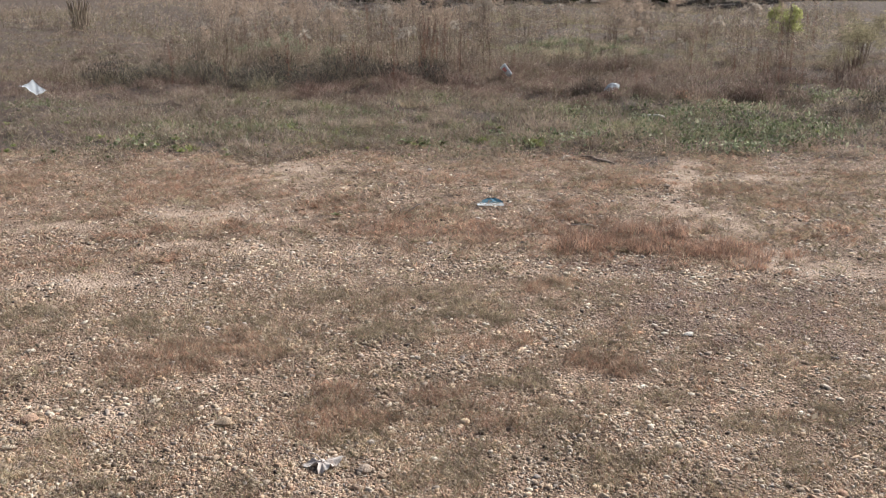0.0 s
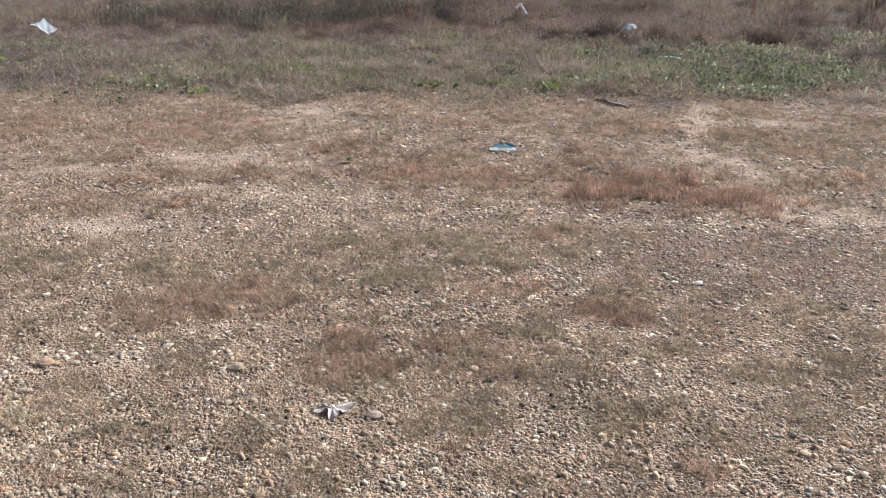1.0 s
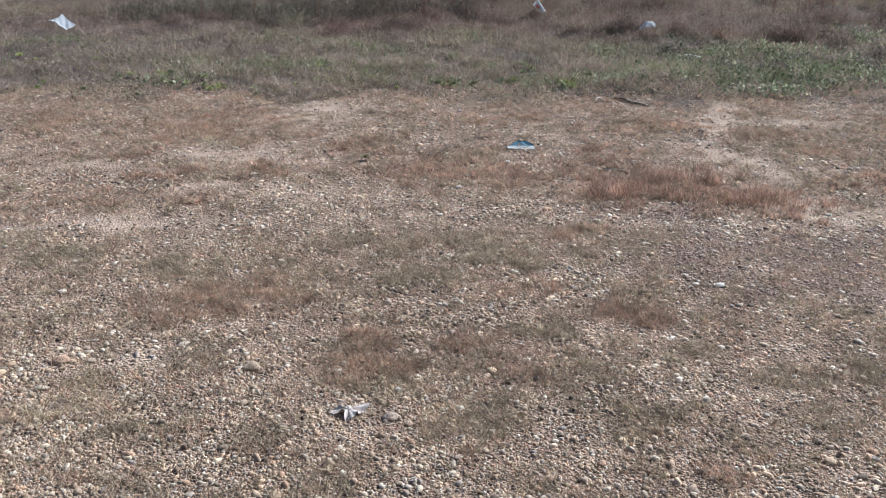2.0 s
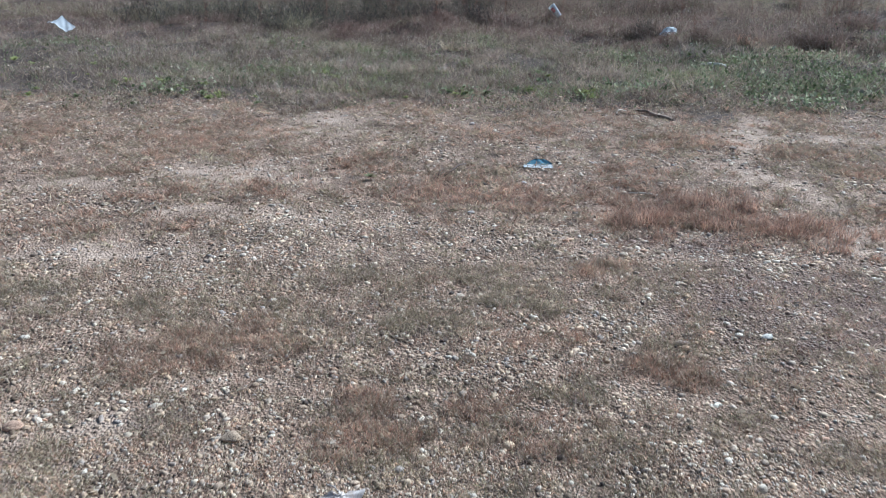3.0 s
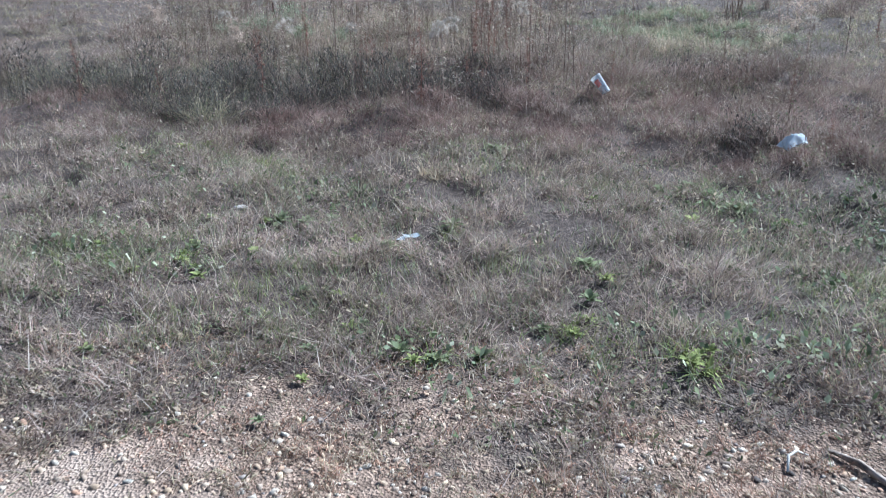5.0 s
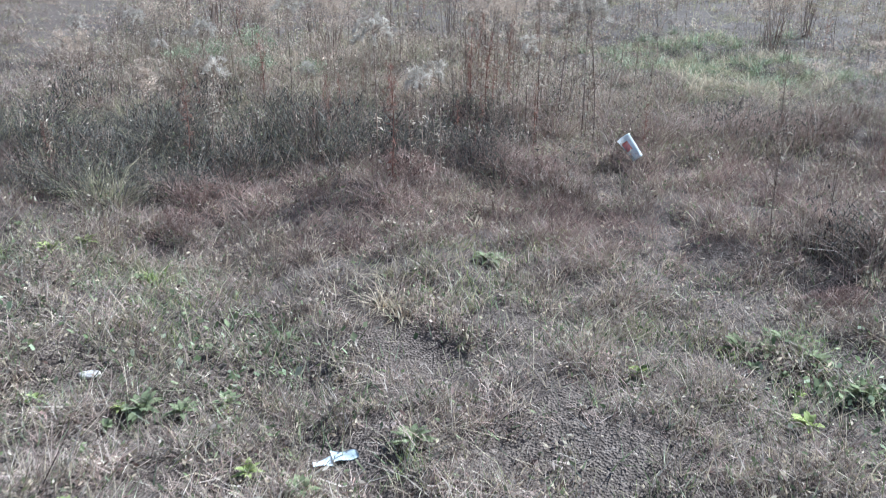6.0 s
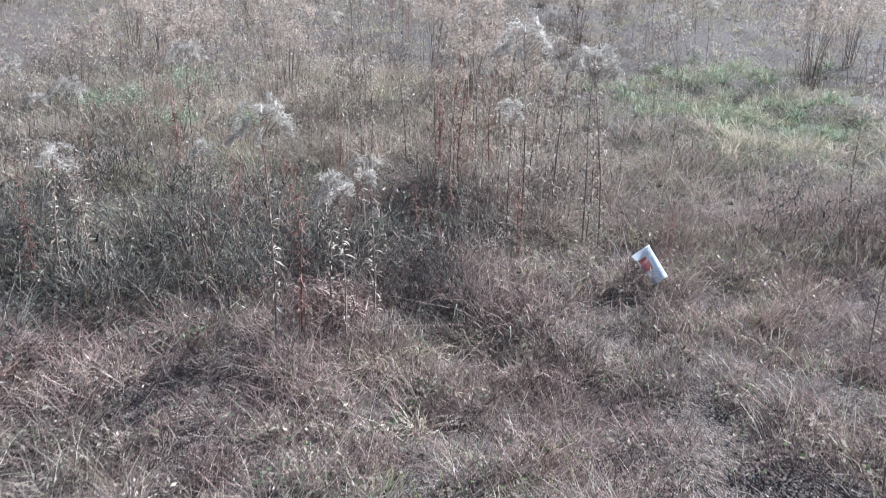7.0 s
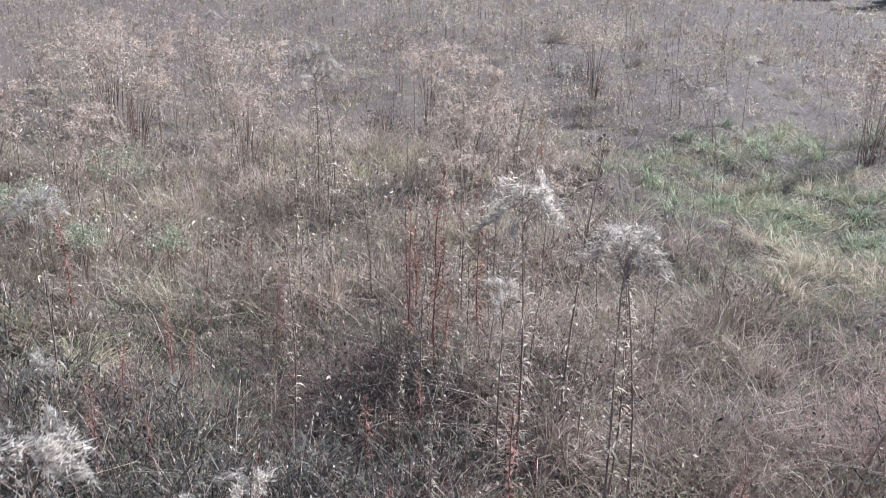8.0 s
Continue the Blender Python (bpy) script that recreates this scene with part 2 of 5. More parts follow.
def ground_z(x, y):
    """The lie of the land: a nearly level yard, a low rise under the weeds, ruts and humps of a few centimetres."""
    x, y = np.asarray(x, float), np.asarray(y, float)
    z = 0.018 * np.sin(1.9 * x + 0.7 * y) * np.sin(1.3 * y - 0.5 * x) + 0.01 * np.sin(4.3 * x + 1.0) * np.sin(3.7 * y)
    rough = np.clip((y - 8.3) / 3.0, 0, 1)
    z = z + rough * (0.04 * np.sin(2.3 * x + 1.1 * y) + 0.035 * np.sin(3.1 * y - 1.7 * x + 0.6) - 0.02)
    far = np.clip((y - 20.0) / 15.0, 0, 1)
    hump = 0.03 * np.sin(6.1 * x + 2.0 * np.sin(1.9 * y)) * np.sin(5.3 * y + 1.7 * np.sin(2.3 * x))
    return z + rough * hump + far * 0.15 * (np.sin(0.31 * x + 0.2) + np.sin(0.23 * y + 0.4 * x))


def wave(x, y, s, seed):
    """Smooth uneven values about 0..1 over the plan."""
    a = seed * 1.7
    v = (np.sin(s * (1.0 * x + 0.6 * y) + a) + np.sin(s * (-0.8 * x + 1.1 * y) + 2.1 * a) + np.sin(s * (1.9 * x - 0.4 * y) + 3.3 * a)
         + np.sin(s * (0.5 * x + 2.2 * y) + 0.7 * a) + 0.7 * np.sin(s * (3.1 * x + 2.7 * y) + a) + 0.7 * np.sin(s * (-3.4 * x + 3.9 * y) + 1.3 * a))
    return np.clip(0.5 + v * 0.17, 0, 1)


def tussock(x, y):
    """Humps of growth a hand or two across."""
    return np.clip(1.6 * wave(x + 0.3 * np.sin(2.7 * y), y + 0.25 * np.sin(3.1 * x), 6.5, 31) - 0.3, 0, 1)


def spots(x, y, rows):
    """How far a place lies within soft-edged oval patches (x, y, half-width, half-depth)."""
    s = np.zeros_like(x)
    for cx, cy, rx, ry in rows:
        far = np.hypot((x - cx) / rx, (y - cy) / ry)
        k = np.nonzero(far < 2.3)
        px, py = x[k], y[k]
        s[k] = np.maximum(s[k], np.clip(1.35 - far[k] + 0.8 * (wave(px, py, 5.5, cx + cy) - 0.5) + 1.0 * (wave(px, py, 15.0, cy) - 0.5), 0, 1))
    return s


RUSSET_SPOTS = [(-1.69, 5.82, 0.2, 0.22), (-1.12, 5.89, 0.26, 0.2), (-1.86, 7.37, 0.5, 0.55), (-3.12, 7.45, 0.28, 0.43), (-0.5, 6.5, 0.28, 0.4), (-0.07, 5.98, 0.3, 0.42), (0.35, 5.78, 0.36, 0.3), (0.98, 5.84, 0.3, 0.28),
                (1.26, 5.42, 0.37, 0.36), (1.67, 5.29, 0.3, 0.33), (1.98, 5.2, 0.28, 0.26), (-2.02, 5.25, 0.37, 0.2), (-1.42, 5.23, 0.18, 0.16), (-2.1, 6.29, 0.32, 0.12), (1.86, 7.18, 0.31, 0.32), (0.73, 7.59, 0.19, 0.18), (1.18, 6.3, 0.25, 0.24), (2.4, 6.8, 0.24, 0.28), (2.68, 6.35, 0.28, 0.2), (2.75, 5.6, 0.32, 0.2), (1.5, 7.05, 0.3, 0.14), (-1.45, 6.85, 0.3, 0.16)]
RUST_SPOTS = [(-0.78, 3.83, 0.32, 0.17), (-1.04, 3.64, 0.15, 0.14), (-0.22, 3.24, 0.13, 0.18), (-0.04, 3.14, 0.08, 0.13), (0.34, 3.16, 0.19, 0.2), (0.2, 3.18, 0.11, 0.16), (0.5, 3.86, 0.2, 0.07), (0.83, 3.58, 0.2, 0.12), (0.82, 4.62, 0.18, 0.1),
              (0.98, 2.45, 0.09, 0.09), (0.21, 2.55, 0.045, 0.07), (-1.0, 2.41, 0.06, 0.03), (-2.24, 4.99, 0.13, 0.2)]
OLIVE_SPOTS = [(0.17, 4.54, 0.38, 0.2), (0.39, 4.23, 0.35, 0.2), (-1.21, 4.16, 0.33, 0.15), (-1.7, 4.27, 0.25, 0.16), (-0.81, 3.2, 0.13, 0.19), (-1.16, 3.02, 0.16, 0.14), (-1.21, 2.8, 0.19, 0.15), (-0.84, 2.72, 0.11, 0.1), (0.3, 2.76, 0.16, 0.14),
               (-0.04, 4.01, 0.24, 0.12), (-0.54, 3.88, 0.15, 0.1), (0.83, 2.75, 0.15, 0.1), (0.72, 2.47, 0.12, 0.08), (0.56, 3.44, 0.14, 0.09), (0.08, 2.71, 0.11, 0.08), (0.63, 3.1, 0.1, 0.11), (-0.46, 4.48, 0.17, 0.1), (-0.45, 2.71, 0.09, 0.06)]
TRACK_SPOTS = [(1.4, 3.04, 0.22, 0.1), (1.44, 2.76, 0.2, 0.1), (1.14, 2.59, 0.2, 0.1), (2.45, 6.44, 0.28, 0.34), (2.44, 7.06, 0.24, 0.33), (3.02, 6.85, 0.34, 0.3), (2.37, 5.62, 0.39, 0.18), (2.92, 6.1, 0.23, 0.28), (1.69, 3.13, 0.14, 0.09), (1.05, 3.2, 0.12, 0.12), (-0.01, 3.4, 0.14, 0.1)]
# damp gravel patches; the last row paints shade at the russet stand's near foot
DAMP_SHADE_SPOTS = [(1.74, 4.45, 0.57, 0.3), (1.91, 3.99, 0.36, 0.32), (1.31, 4.22, 0.24, 0.3), (1.46, 3.78, 0.27, 0.15), (1.3, 5.04, 0.4, 0.1)]
RED_SPOTS = [(-1.32, 6.29, 0.45, 0.28), (-1.06, 7.78, 0.36, 0.5), (-1.38, 5.46, 0.42, 0.12), (-1.77, 4.82, 0.43, 0.16), (-1.35, 3.13, 0.13, 0.13), (-1.07, 3.24, 0.11, 0.1), (2.3, 7.71, 0.23, 0.4), (2.17, 5.9, 0.15, 0.25), (2.16, 5.15, 0.23, 0.2), (1.93, 6.28, 0.12, 0.3), (2.12, 7.15, 0.13, 0.3), (2.95, 7.35, 0.24, 0.16), (2.4, 4.85, 0.25, 0.14), (-0.88, 5.39, 0.27, 0.12), (-2.42, 6.09, 0.31, 0.12)]
GREEN_SPOTS = [(3.25, 9.5, 0.95, 0.9), (4.0, 9.9, 0.6, 0.7), (2.85, 8.4, 0.5, 0.4), (3.3, 10.9, 0.9, 0.6), (2.0, 11.2, 0.5, 0.5), (5.4, 12.3, 0.5, 0.6), (-5.0, 12.0, 0.8, 0.6), (-1.9, 10.2, 0.7, 0.4), (-2.6, 9.2, 0.5, 0.35), (-1.0, 11.5, 0.7, 0.4),
               (3.2, 19.6, 1.4, 1.3), (3.6, 21.6, 1.3, 1.2), (1.3, 9.0, 0.5, 0.35), (0.1, 9.0, 0.4, 0.3), (-0.9, 17.0, 1.2, 0.8), (-3.0, 15.8, 1.3, 0.5), (4.6, 20.0, 1.2, 1.3), (3.1, 18.2, 1.2, 0.8), (4.3, 18.4, 1.2, 0.8), (2.5, 21.8, 0.8, 1.0), (4.1, 23.6, 1.2, 1.2), (2.3, 18.3, 0.5, 0.6), (5.6, 25.5, 1.4, 1.4)]


LIME_SPOTS = [(-1.2, 12.05, 0.35, 0.3), (-1.1, 11.7, 0.3, 0.25), (-0.84, 11.6, 0.3, 0.2), (0.29, 12.5, 0.4, 0.25), (0.38, 12.8, 0.3, 0.2), (0.75, 13.1, 0.2, 0.16), (1.13, 11.95, 0.28, 0.2), (2.1, 15.5, 0.4, 0.25), (-2.1, 12.7, 0.6, 0.4), (1.75, 11.85, 0.35, 0.25), (0.23, 12.05, 0.3, 0.2),
              (0.9, 9.2, 0.7, 0.3), (-0.6, 9.6, 0.5, 0.4), (-2.2, 10.4, 0.8, 0.5), (2.2, 9.6, 0.6, 0.4), (-1.0, 9.2, 0.5, 0.25), (0.3, 10.2, 0.5, 0.3)]


def meadow_edge(x):
    return 8.5 - 0.07 * x + 0.08 * np.sin(2.1 * x + 0.6) + 0.06 * np.sin(5.3 * x)


def meadow(x, y):
    return np.clip((y - meadow_edge(x)) / 0.9 + 0.5 + 1.1 * (wave(x, y, 4.0, 3) - 0.5), 0, 1)


# ---------------------------------------------------------------- ground
xs = np.concatenate([-np.geomspace(7.2, 600, 30)[::-1], np.arange(-7.0, 7.01, 0.1), np.geomspace(7.2, 600, 30)])
ys = np.concatenate([-np.geomspace(0.6, 300, 22)[::-1], np.arange(-0.4, 24.0, 0.1), np.geomspace(24.2, 1200, 40)])
gx, gy = np.meshgrid(xs, ys)
gz = ground_z(gx, gy)
nx, ny = len(xs), len(ys)
k = (np.arange(ny - 1)[:, None] * nx + np.arange(nx - 1)[None, :]).ravel()
ground_mesh = mesh_of("ground", np.stack([gx, gy, gz], -1).reshape(-1, 3), np.stack([k, k + 1, k + nx + 1, k + nx], 1), None, [M_SOIL], None, True)
cover = np.ones((nx * ny, 4), np.float32)
fx, fy = gx.ravel(), gy.ravel()
in_meadow = meadow(fx, fy)
cover[:, 0] = np.clip(in_meadow + 0.4 * np.maximum(spots(fx, fy, RUSSET_SPOTS + RUST_SPOTS), spots(fx, fy, OLIVE_SPOTS + TRACK_SPOTS)), 0, 1)
cover[:, 1] = spots(fx, fy, DAMP_SHADE_SPOTS)
cover[:, 2] = spots(fx, fy, RED_SPOTS)
ca = ground_mesh.color_attributes.new("cover", "FLOAT_COLOR", "POINT")
ca.data.foreach_set("color", cover.ravel())
ground = tagged(new("ground", ground_mesh), "sandy gravel yard running into dry brown meadow", "ground", kind="structure")

# ---------------------------------------------------------------- far woods behind the field
rng = np.random.default_rng(11)


def leaf_cloud(n, centre, size, leaf, rng, narrow=0.5):
    """Small tilted leaf faces filling an uneven oval."""
    d = rng.normal(size=(n, 3))
    d /= np.linalg.norm(d, axis=1)[:, None]
    p = d * (rng.uniform(0.15, 1.0, n) ** 0.5)[:, None] * (1 + 0.25 * np.sin(5 * d[:, 0] + 3 * d[:, 2]))[:, None] * np.asarray(size) + np.asarray(centre)
    a, b = rng.normal(size=(n, 3)), rng.normal(size=(n, 3))
    a /= np.linalg.norm(a, axis=1)[:, None]
    b -= a * (a * b).sum(1)[:, None]
    b /= np.linalg.norm(b, axis=1)[:, None]
    s = leaf * rng.uniform(0.5, 1.3, n)[:, None]
    v = np.stack([p - a * s, p + b * s * narrow, p + a * s, p - b * s * narrow], 1).reshape(-1, 3)
    return v, np.arange(n * 4).reshape(-1, 4)


def tube(points, radii, sides=5):
    """A round bar along points."""
    points = np.asarray(points, float)
    n = len(points)
    d = np.gradient(points, axis=0)
    d /= np.linalg.norm(d, axis=1)[:, None] + 1e-9
    ref = np.where(np.abs(d[:, 2:3]) > 0.9, np.array([[1.0, 0, 0]]), np.array([[0, 0, 1.0]]))
    u = np.cross(d, ref)
    u /= np.linalg.norm(u, axis=1)[:, None]
    w = np.cross(d, u)
    a = np.arange(sides) / sides * 2 * np.pi
    ring = points[:, None] + np.asarray(radii)[:, None, None] * (u[:, None] * np.cos(a)[None, :, None] + w[:, None] * np.sin(a)[None, :, None])
    q = [[i * sides + j, i * sides + (j + 1) % sides, (i + 1) * sides + (j + 1) % sides, (i + 1) * sides + j] for i in range(n - 1) for j in range(sides)]
    t = [[(n - 1) * sides, (n - 1) * sides + j, (n - 1) * sides + j + 1] for j in range(1, sides - 1)]
    return ring.reshape(-1, 3), q, t


trunks, crowns = Heap(), Heap()
for i in range(90):
    x, y, h = -95 + i * 2.15 + rng.uniform(-1, 1), 61 + rng.uniform(-1, 9) + 0.002 * (i - 45) ** 2 + 46 * min(1, max(0, (46 - i) / 8)), rng.uniform(7, 13)
    z = float(ground_z(x, y))
    trunks.add(*tube([(x, y, z - 0.2), (x + 0.1, y, z + h * 0.5), (x, y, z + h)], [0.2, 0.15, 0.03]))
    for c in range(7):
        f = c / 6
        crowns.add(*leaf_cloud(28, (x + rng.uniform(-0.6, 0.6), y + rng.uniform(-0.5, 0.5), z + h * (0.12 + 0.85 * f)), (2.1 * (1.15 - f) + 0.3,) * 2 + (h * 0.1,), 0.85, rng))
woods = tagged(new("backdrop", None), "dark line of evergreen woods beyond the field", "woods", kind="structure")
tagged(part("trunks", trunks.mesh("trunks", [M_STEM], True), woods), kind="stuff")
tagged(part("crowns", crowns.mesh("crowns", [M_WOODS]), woods), kind="stuff")

# ---------------------------------------------------------------- grass


def blade_arrays(x, y, z, h, w, rng, lean=0.5, wind=(0.0, 0.0)):
    """Bent tapering blades: two faces each."""
    n = len(x)
    az, fa = rng.uniform(0, 2 * np.pi, n), rng.uniform(0, 2 * np.pi, n)
    ln = lean * rng.uniform(0.1, 1.4, n)
    dx, dy = np.cos(az) * ln + wind[0], np.sin(az) * ln + wind[1]
    sx, sy = np.cos(fa) * w * 0.5, np.sin(fa) * w * 0.5
    v = np.empty((n, 5, 3))
    for i, (u, wd, side) in enumerate(((0, 1, -1), (0, 1, 1), (0.55, 0.75, -1), (0.55, 0.75, 1), (1, 0, 0))):
        up = h * (u - 0.3 * np.minimum(ln, 1.0) * u * u)
        v[:, i, 0] = x + dx * h * u ** 1.6 + side * wd * sx
        v[:, i, 1] = y + dy * h * u ** 1.6 + side * wd * sy
        v[:, i, 2] = z + up - 0.004
    b = np.arange(n)[:, None] * 5
    return v.reshape(-1, 3), b + np.array([[0, 1, 3, 2]]), b + np.array([[2, 3, 4]])


def strew(n, y0, y1, rng, spread=0.5, margin=0.7, power=1.0):
    """Places over the plan within a fan that widens away from the start of the way."""
    y = y0 + (y1 - y0) * rng.uniform(0, 1, n) ** power
    x = 0.2 + rng.uniform(-1, 1, n) * (spread * y + margin)
    return x, y


def near_line(x):
    """Thinner growth away from the middle of the plan."""
    return np.clip(1.25 - 0.22 * np.maximum(np.abs(x - 0.3) - 1.0, 0), 0.3, 1.0)


def grass(name, label, mat, x, y, h, w, lean=0.5, seed=0):
    r = np.random.default_rng(seed)
    v, q, t = blade_arrays(x, y, ground_z(x, y), h, w, r, lean)
    return tagged(new(name, mesh_of(name, v, q, t, [mat])), label, "grass", kind="stuff")


def keep(x, y, chance, rng):
    k = rng.uniform(0, 1, len(x)) < chance
    return x[k], y[k]


def tufted(x, y, rng, share=0.7, size=0.035):
    """Draws most blades towards tuft centres."""
    n = len(x)
    k = rng.integers(0, max(1, n // 14), n)
    go = rng.uniform(0, 1, n) < share
    return np.where(go, x[k] + rng.normal(0, size, n), x), np.where(go, y[k] + rng.normal(0, size, n), y)


def spikes(name, label, mat, x, y, h, w, lean, seed):
    """Short straight blades, one face each, for matted growth past counting."""
    r = np.random.default_rng(seed)
    n = len(x)
    az, fa = r.uniform(0, 2 * np.pi, n), r.uniform(0, 2 * np.pi, n)
    ln = lean * r.uniform(0.2, 1.5, n)
    z = ground_z(x, y)
    lift = r.uniform(0, 0.35, n) * h * np.minimum(ln, 1.0)
    v = np.empty((n, 3, 3))
    for i, side in ((0, -0.5), (1, 0.5)):
        v[:, i] = np.stack([x + side * np.cos(fa) * w, y + side * np.sin(fa) * w, z + lift - 0.003 * (ln < 0.5)], 1)
    k = h / np.sqrt(1 + ln * ln)
    v[:, 2] = np.stack([x + np.cos(az) * ln * k, y + np.sin(az) * ln * k, z + lift + k], 1)
    return tagged(new(name, mesh_of(name, v.reshape(-1, 3), None, np.arange(3 * n).reshape(-1, 3), [mat])), label, "grass", kind="stuff")


rng = np.random.default_rng(5)
U = rng.uniform
# on the gravel: russet and olive mats of low curled dry grass, stray wisps between them


def wisps(name, label, mat, x, y, length, w, rise, seed):
    """Fine curled blades that arch low over the ground, two faces each."""
    r = np.random.default_rng(seed)
    n = len(x)
    a = r.uniform(0, 2 * np.pi, n)
    turn = r.normal(0, 0.8, n)
    z = ground_z(x, y)
    up = length * rise * r.uniform(0.35, 1.25, n)
    mx, my = x + 0.5 * length * np.cos(a), y + 0.5 * length * np.sin(a)
    ex, ey = mx + 0.5 * length * np.cos(a + turn), my + 0.5 * length * np.sin(a + turn)
    sx, sy, sz = -np.sin(a) * w * 0.5, np.cos(a) * w * 0.5, r.normal(0, 0.3, n) * w
    lift = r.uniform(0, 0.25, n) * up
    v = np.empty((n, 5, 3))
    v[:, 0] = np.stack([x - sx, y - sy, z + lift - sz], 1)
    v[:, 1] = np.stack([x + sx, y + sy, z + lift + sz], 1)
    v[:, 2] = np.stack([mx - sx * 0.8, my - sy * 0.8, z + up - sz], 1)
    v[:, 3] = np.stack([mx + sx * 0.8, my + sy * 0.8, z + up + sz], 1)
    v[:, 4] = np.stack([ex, ey, z + up * r.uniform(0.1, 1.5, n)], 1)
    b = np.arange(n)[:, None] * 5
    return tagged(new(name, mesh_of(name, v.reshape(-1, 3), b + np.array([[0, 1, 3, 2]]), b + np.array([[2, 3, 4]]), [mat])), label, "grass", kind="stuff")


def mat_places(n, y0, y1, chance):
    x, y = strew(n, y0, y1, rng, 0.46, 0.4, 0.75)
    x, y = keep(x, y, chance(x, y), rng)
    return tufted(x, y, rng, 0.85, 0.014 + 0.002 * y0)


for reach, y0, y1, n, w0, w1, size in (("near", 2.1, 4.7, 430000, 0.0011, 0.0022, 1.0), ("far", 4.7, 9.2, 330000, 0.0022, 0.0042, 1.5)):
    russet = mat_places(n, y0, y1, lambda x, y: np.maximum(spots(x, y, RUSSET_SPOTS + RUST_SPOTS) ** 1.1 * 0.92, 0.06 + np.clip(y - 6.0, 0, 1.5) * 0.17 * np.clip(2 * wave(x, y, 4.2, 12) - 0.7, 0, 1)) * (0.25 + wave(x, y, 9.0, 2)) * (1 - 0.8 * spots(x, y, RED_SPOTS)) * (1 - 0.25 * meadow(x, y)))
    olive = mat_places(n, y0, y1, lambda x, y: np.maximum(spots(x, y, OLIVE_SPOTS + TRACK_SPOTS) ** 1.1 * 0.66, 0.085 + 0.3 * np.clip(2 * wave(x, y, 3.4, 8) - 0.9, 0, 1)) * (0.25 + wave(x, y, 11.0, 4)) * (1 - 0.75 * spots(x, y, RED_SPOTS + DAMP_SHADE_SPOTS)) * (1 - 0.25 * meadow(x, y)))
    k = rng.choice(3, len(russet[0]), p=[0.56, 0.3, 0.14])
    j = rng.choice(3, len(olive[0]), p=[0.3, 0.5, 0.2])
    for i, (nm, lb, mt, (px, py), m) in enumerate((("russet_grass", "low curled russet dry grass growing through gravel", M_RUSSET, russet, k == 0), ("tan_grass", "low curled straw-coloured dead grass among russet", M_STRAW, russet, k == 1), ("faded_grass", "low curled faded brown grass among russet", M_MEADOW, russet, k == 2),
                                                   ("olive_grass", "thin olive grass creeping over gravel", M_OLIVE, olive, j == 0), ("straw_grass", "thin straw-coloured dead grass lying over gravel", M_STRAW, olive, j == 1), ("brown_grass", "thin faded brown grass over gravel", M_MEADOW, olive, j == 2))):
        q = m.sum()
        wisps(nm, lb, mt, px[m], py[m], U(0.012, 0.045, q) * size, U(w0, w1, q), (0.75 if i < 3 else 0.6) * (1.0 if reach == "near" else 0.75), 10 + i + (20 if reach == "far" else 0))
# a taller stand of russet grass at the edge of the dark gravel
x, y = strew(260000, 4.6, 6.4, rng, 0.46, 0.3)
x, y = keep(x, y, spots(x, y, [(1.26, 5.5, 0.34, 0.3), (1.62, 5.34, 0.28, 0.28), (1.95, 5.24, 0.24, 0.2), (0.35, 5.85, 0.3, 0.2), (0.0, 6.0, 0.25, 0.3)]) * np.where(x > 0.9, 0.46, 0.22), rng)
x, y = tufted(x, y, rng, 0.9, 0.022)
k = rng.uniform(0, 1, len(x)) < 0.7
hh = U(0.035, 0.10, len(x)) * np.where(x > 0.9, 1.0, 0.65) * (0.5 + wave(x, y, 7.0, 61))
grass("russet_stand", "fine upright russet dry grass on gravel", M_RUSSET, x[k], y[k], hh[k], U(0.0018, 0.0034, k.sum()), 0.9, 46)
grass("brown_stand", "fine upright faded brown grass on gravel", M_UMBER, x[~k], y[~k], hh[~k] * 0.9, U(0.0018, 0.0034, (~k).sum()), 1.1, 47)
# the meadow: matted faded pinkish brown thatch
x, y = strew(620000, 7.8, 19.5, rng, 0.47, 0.5)
grow = np.clip((y - meadow_edge(x)) / 2.0 + 0.25, 0.2, 1)
k = rng.uniform(0, 1, len(x)) < meadow(x, y) ** 1.3 * near_line(x) * np.where(y < 12.6, 0.6, 0.9) * (np.where(y < 12.6, 0.22, 0.36) + 0.8 * tussock(x, y)) * (1 - 0.75 * spots(x, y, GREEN_SPOTS))
x3, y3, grow = x[k], y[k], grow[k]
x3, y3 = tufted(x3, y3, rng, 0.6, 0.045)
hh = (0.03 + 0.06 * wave(x3, y3, 2.4, 4) ** 2 + 0.095 * tussock(x3, y3) + 0.04 * np.clip((y3 - 12) / 3, 0, 1)) * grow * U(0.5, 1.5, len(x3))
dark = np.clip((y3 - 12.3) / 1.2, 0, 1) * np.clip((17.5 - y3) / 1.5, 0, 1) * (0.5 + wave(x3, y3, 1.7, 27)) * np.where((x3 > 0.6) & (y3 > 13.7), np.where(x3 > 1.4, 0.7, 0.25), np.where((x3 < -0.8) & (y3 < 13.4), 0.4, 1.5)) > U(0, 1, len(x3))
wd = U(0.003, 0.006, len(x3))
spikes("meadow_thatch", "matted faded brown meadow grass", M_MEADOW, x3[~dark], y3[~dark], hh[~dark], wd[~dark], 2.6, 4)
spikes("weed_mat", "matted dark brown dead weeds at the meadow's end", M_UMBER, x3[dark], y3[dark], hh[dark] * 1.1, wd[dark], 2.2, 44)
x, y = strew(140000, 8.0, 18.0, rng, 0.47, 0.5)
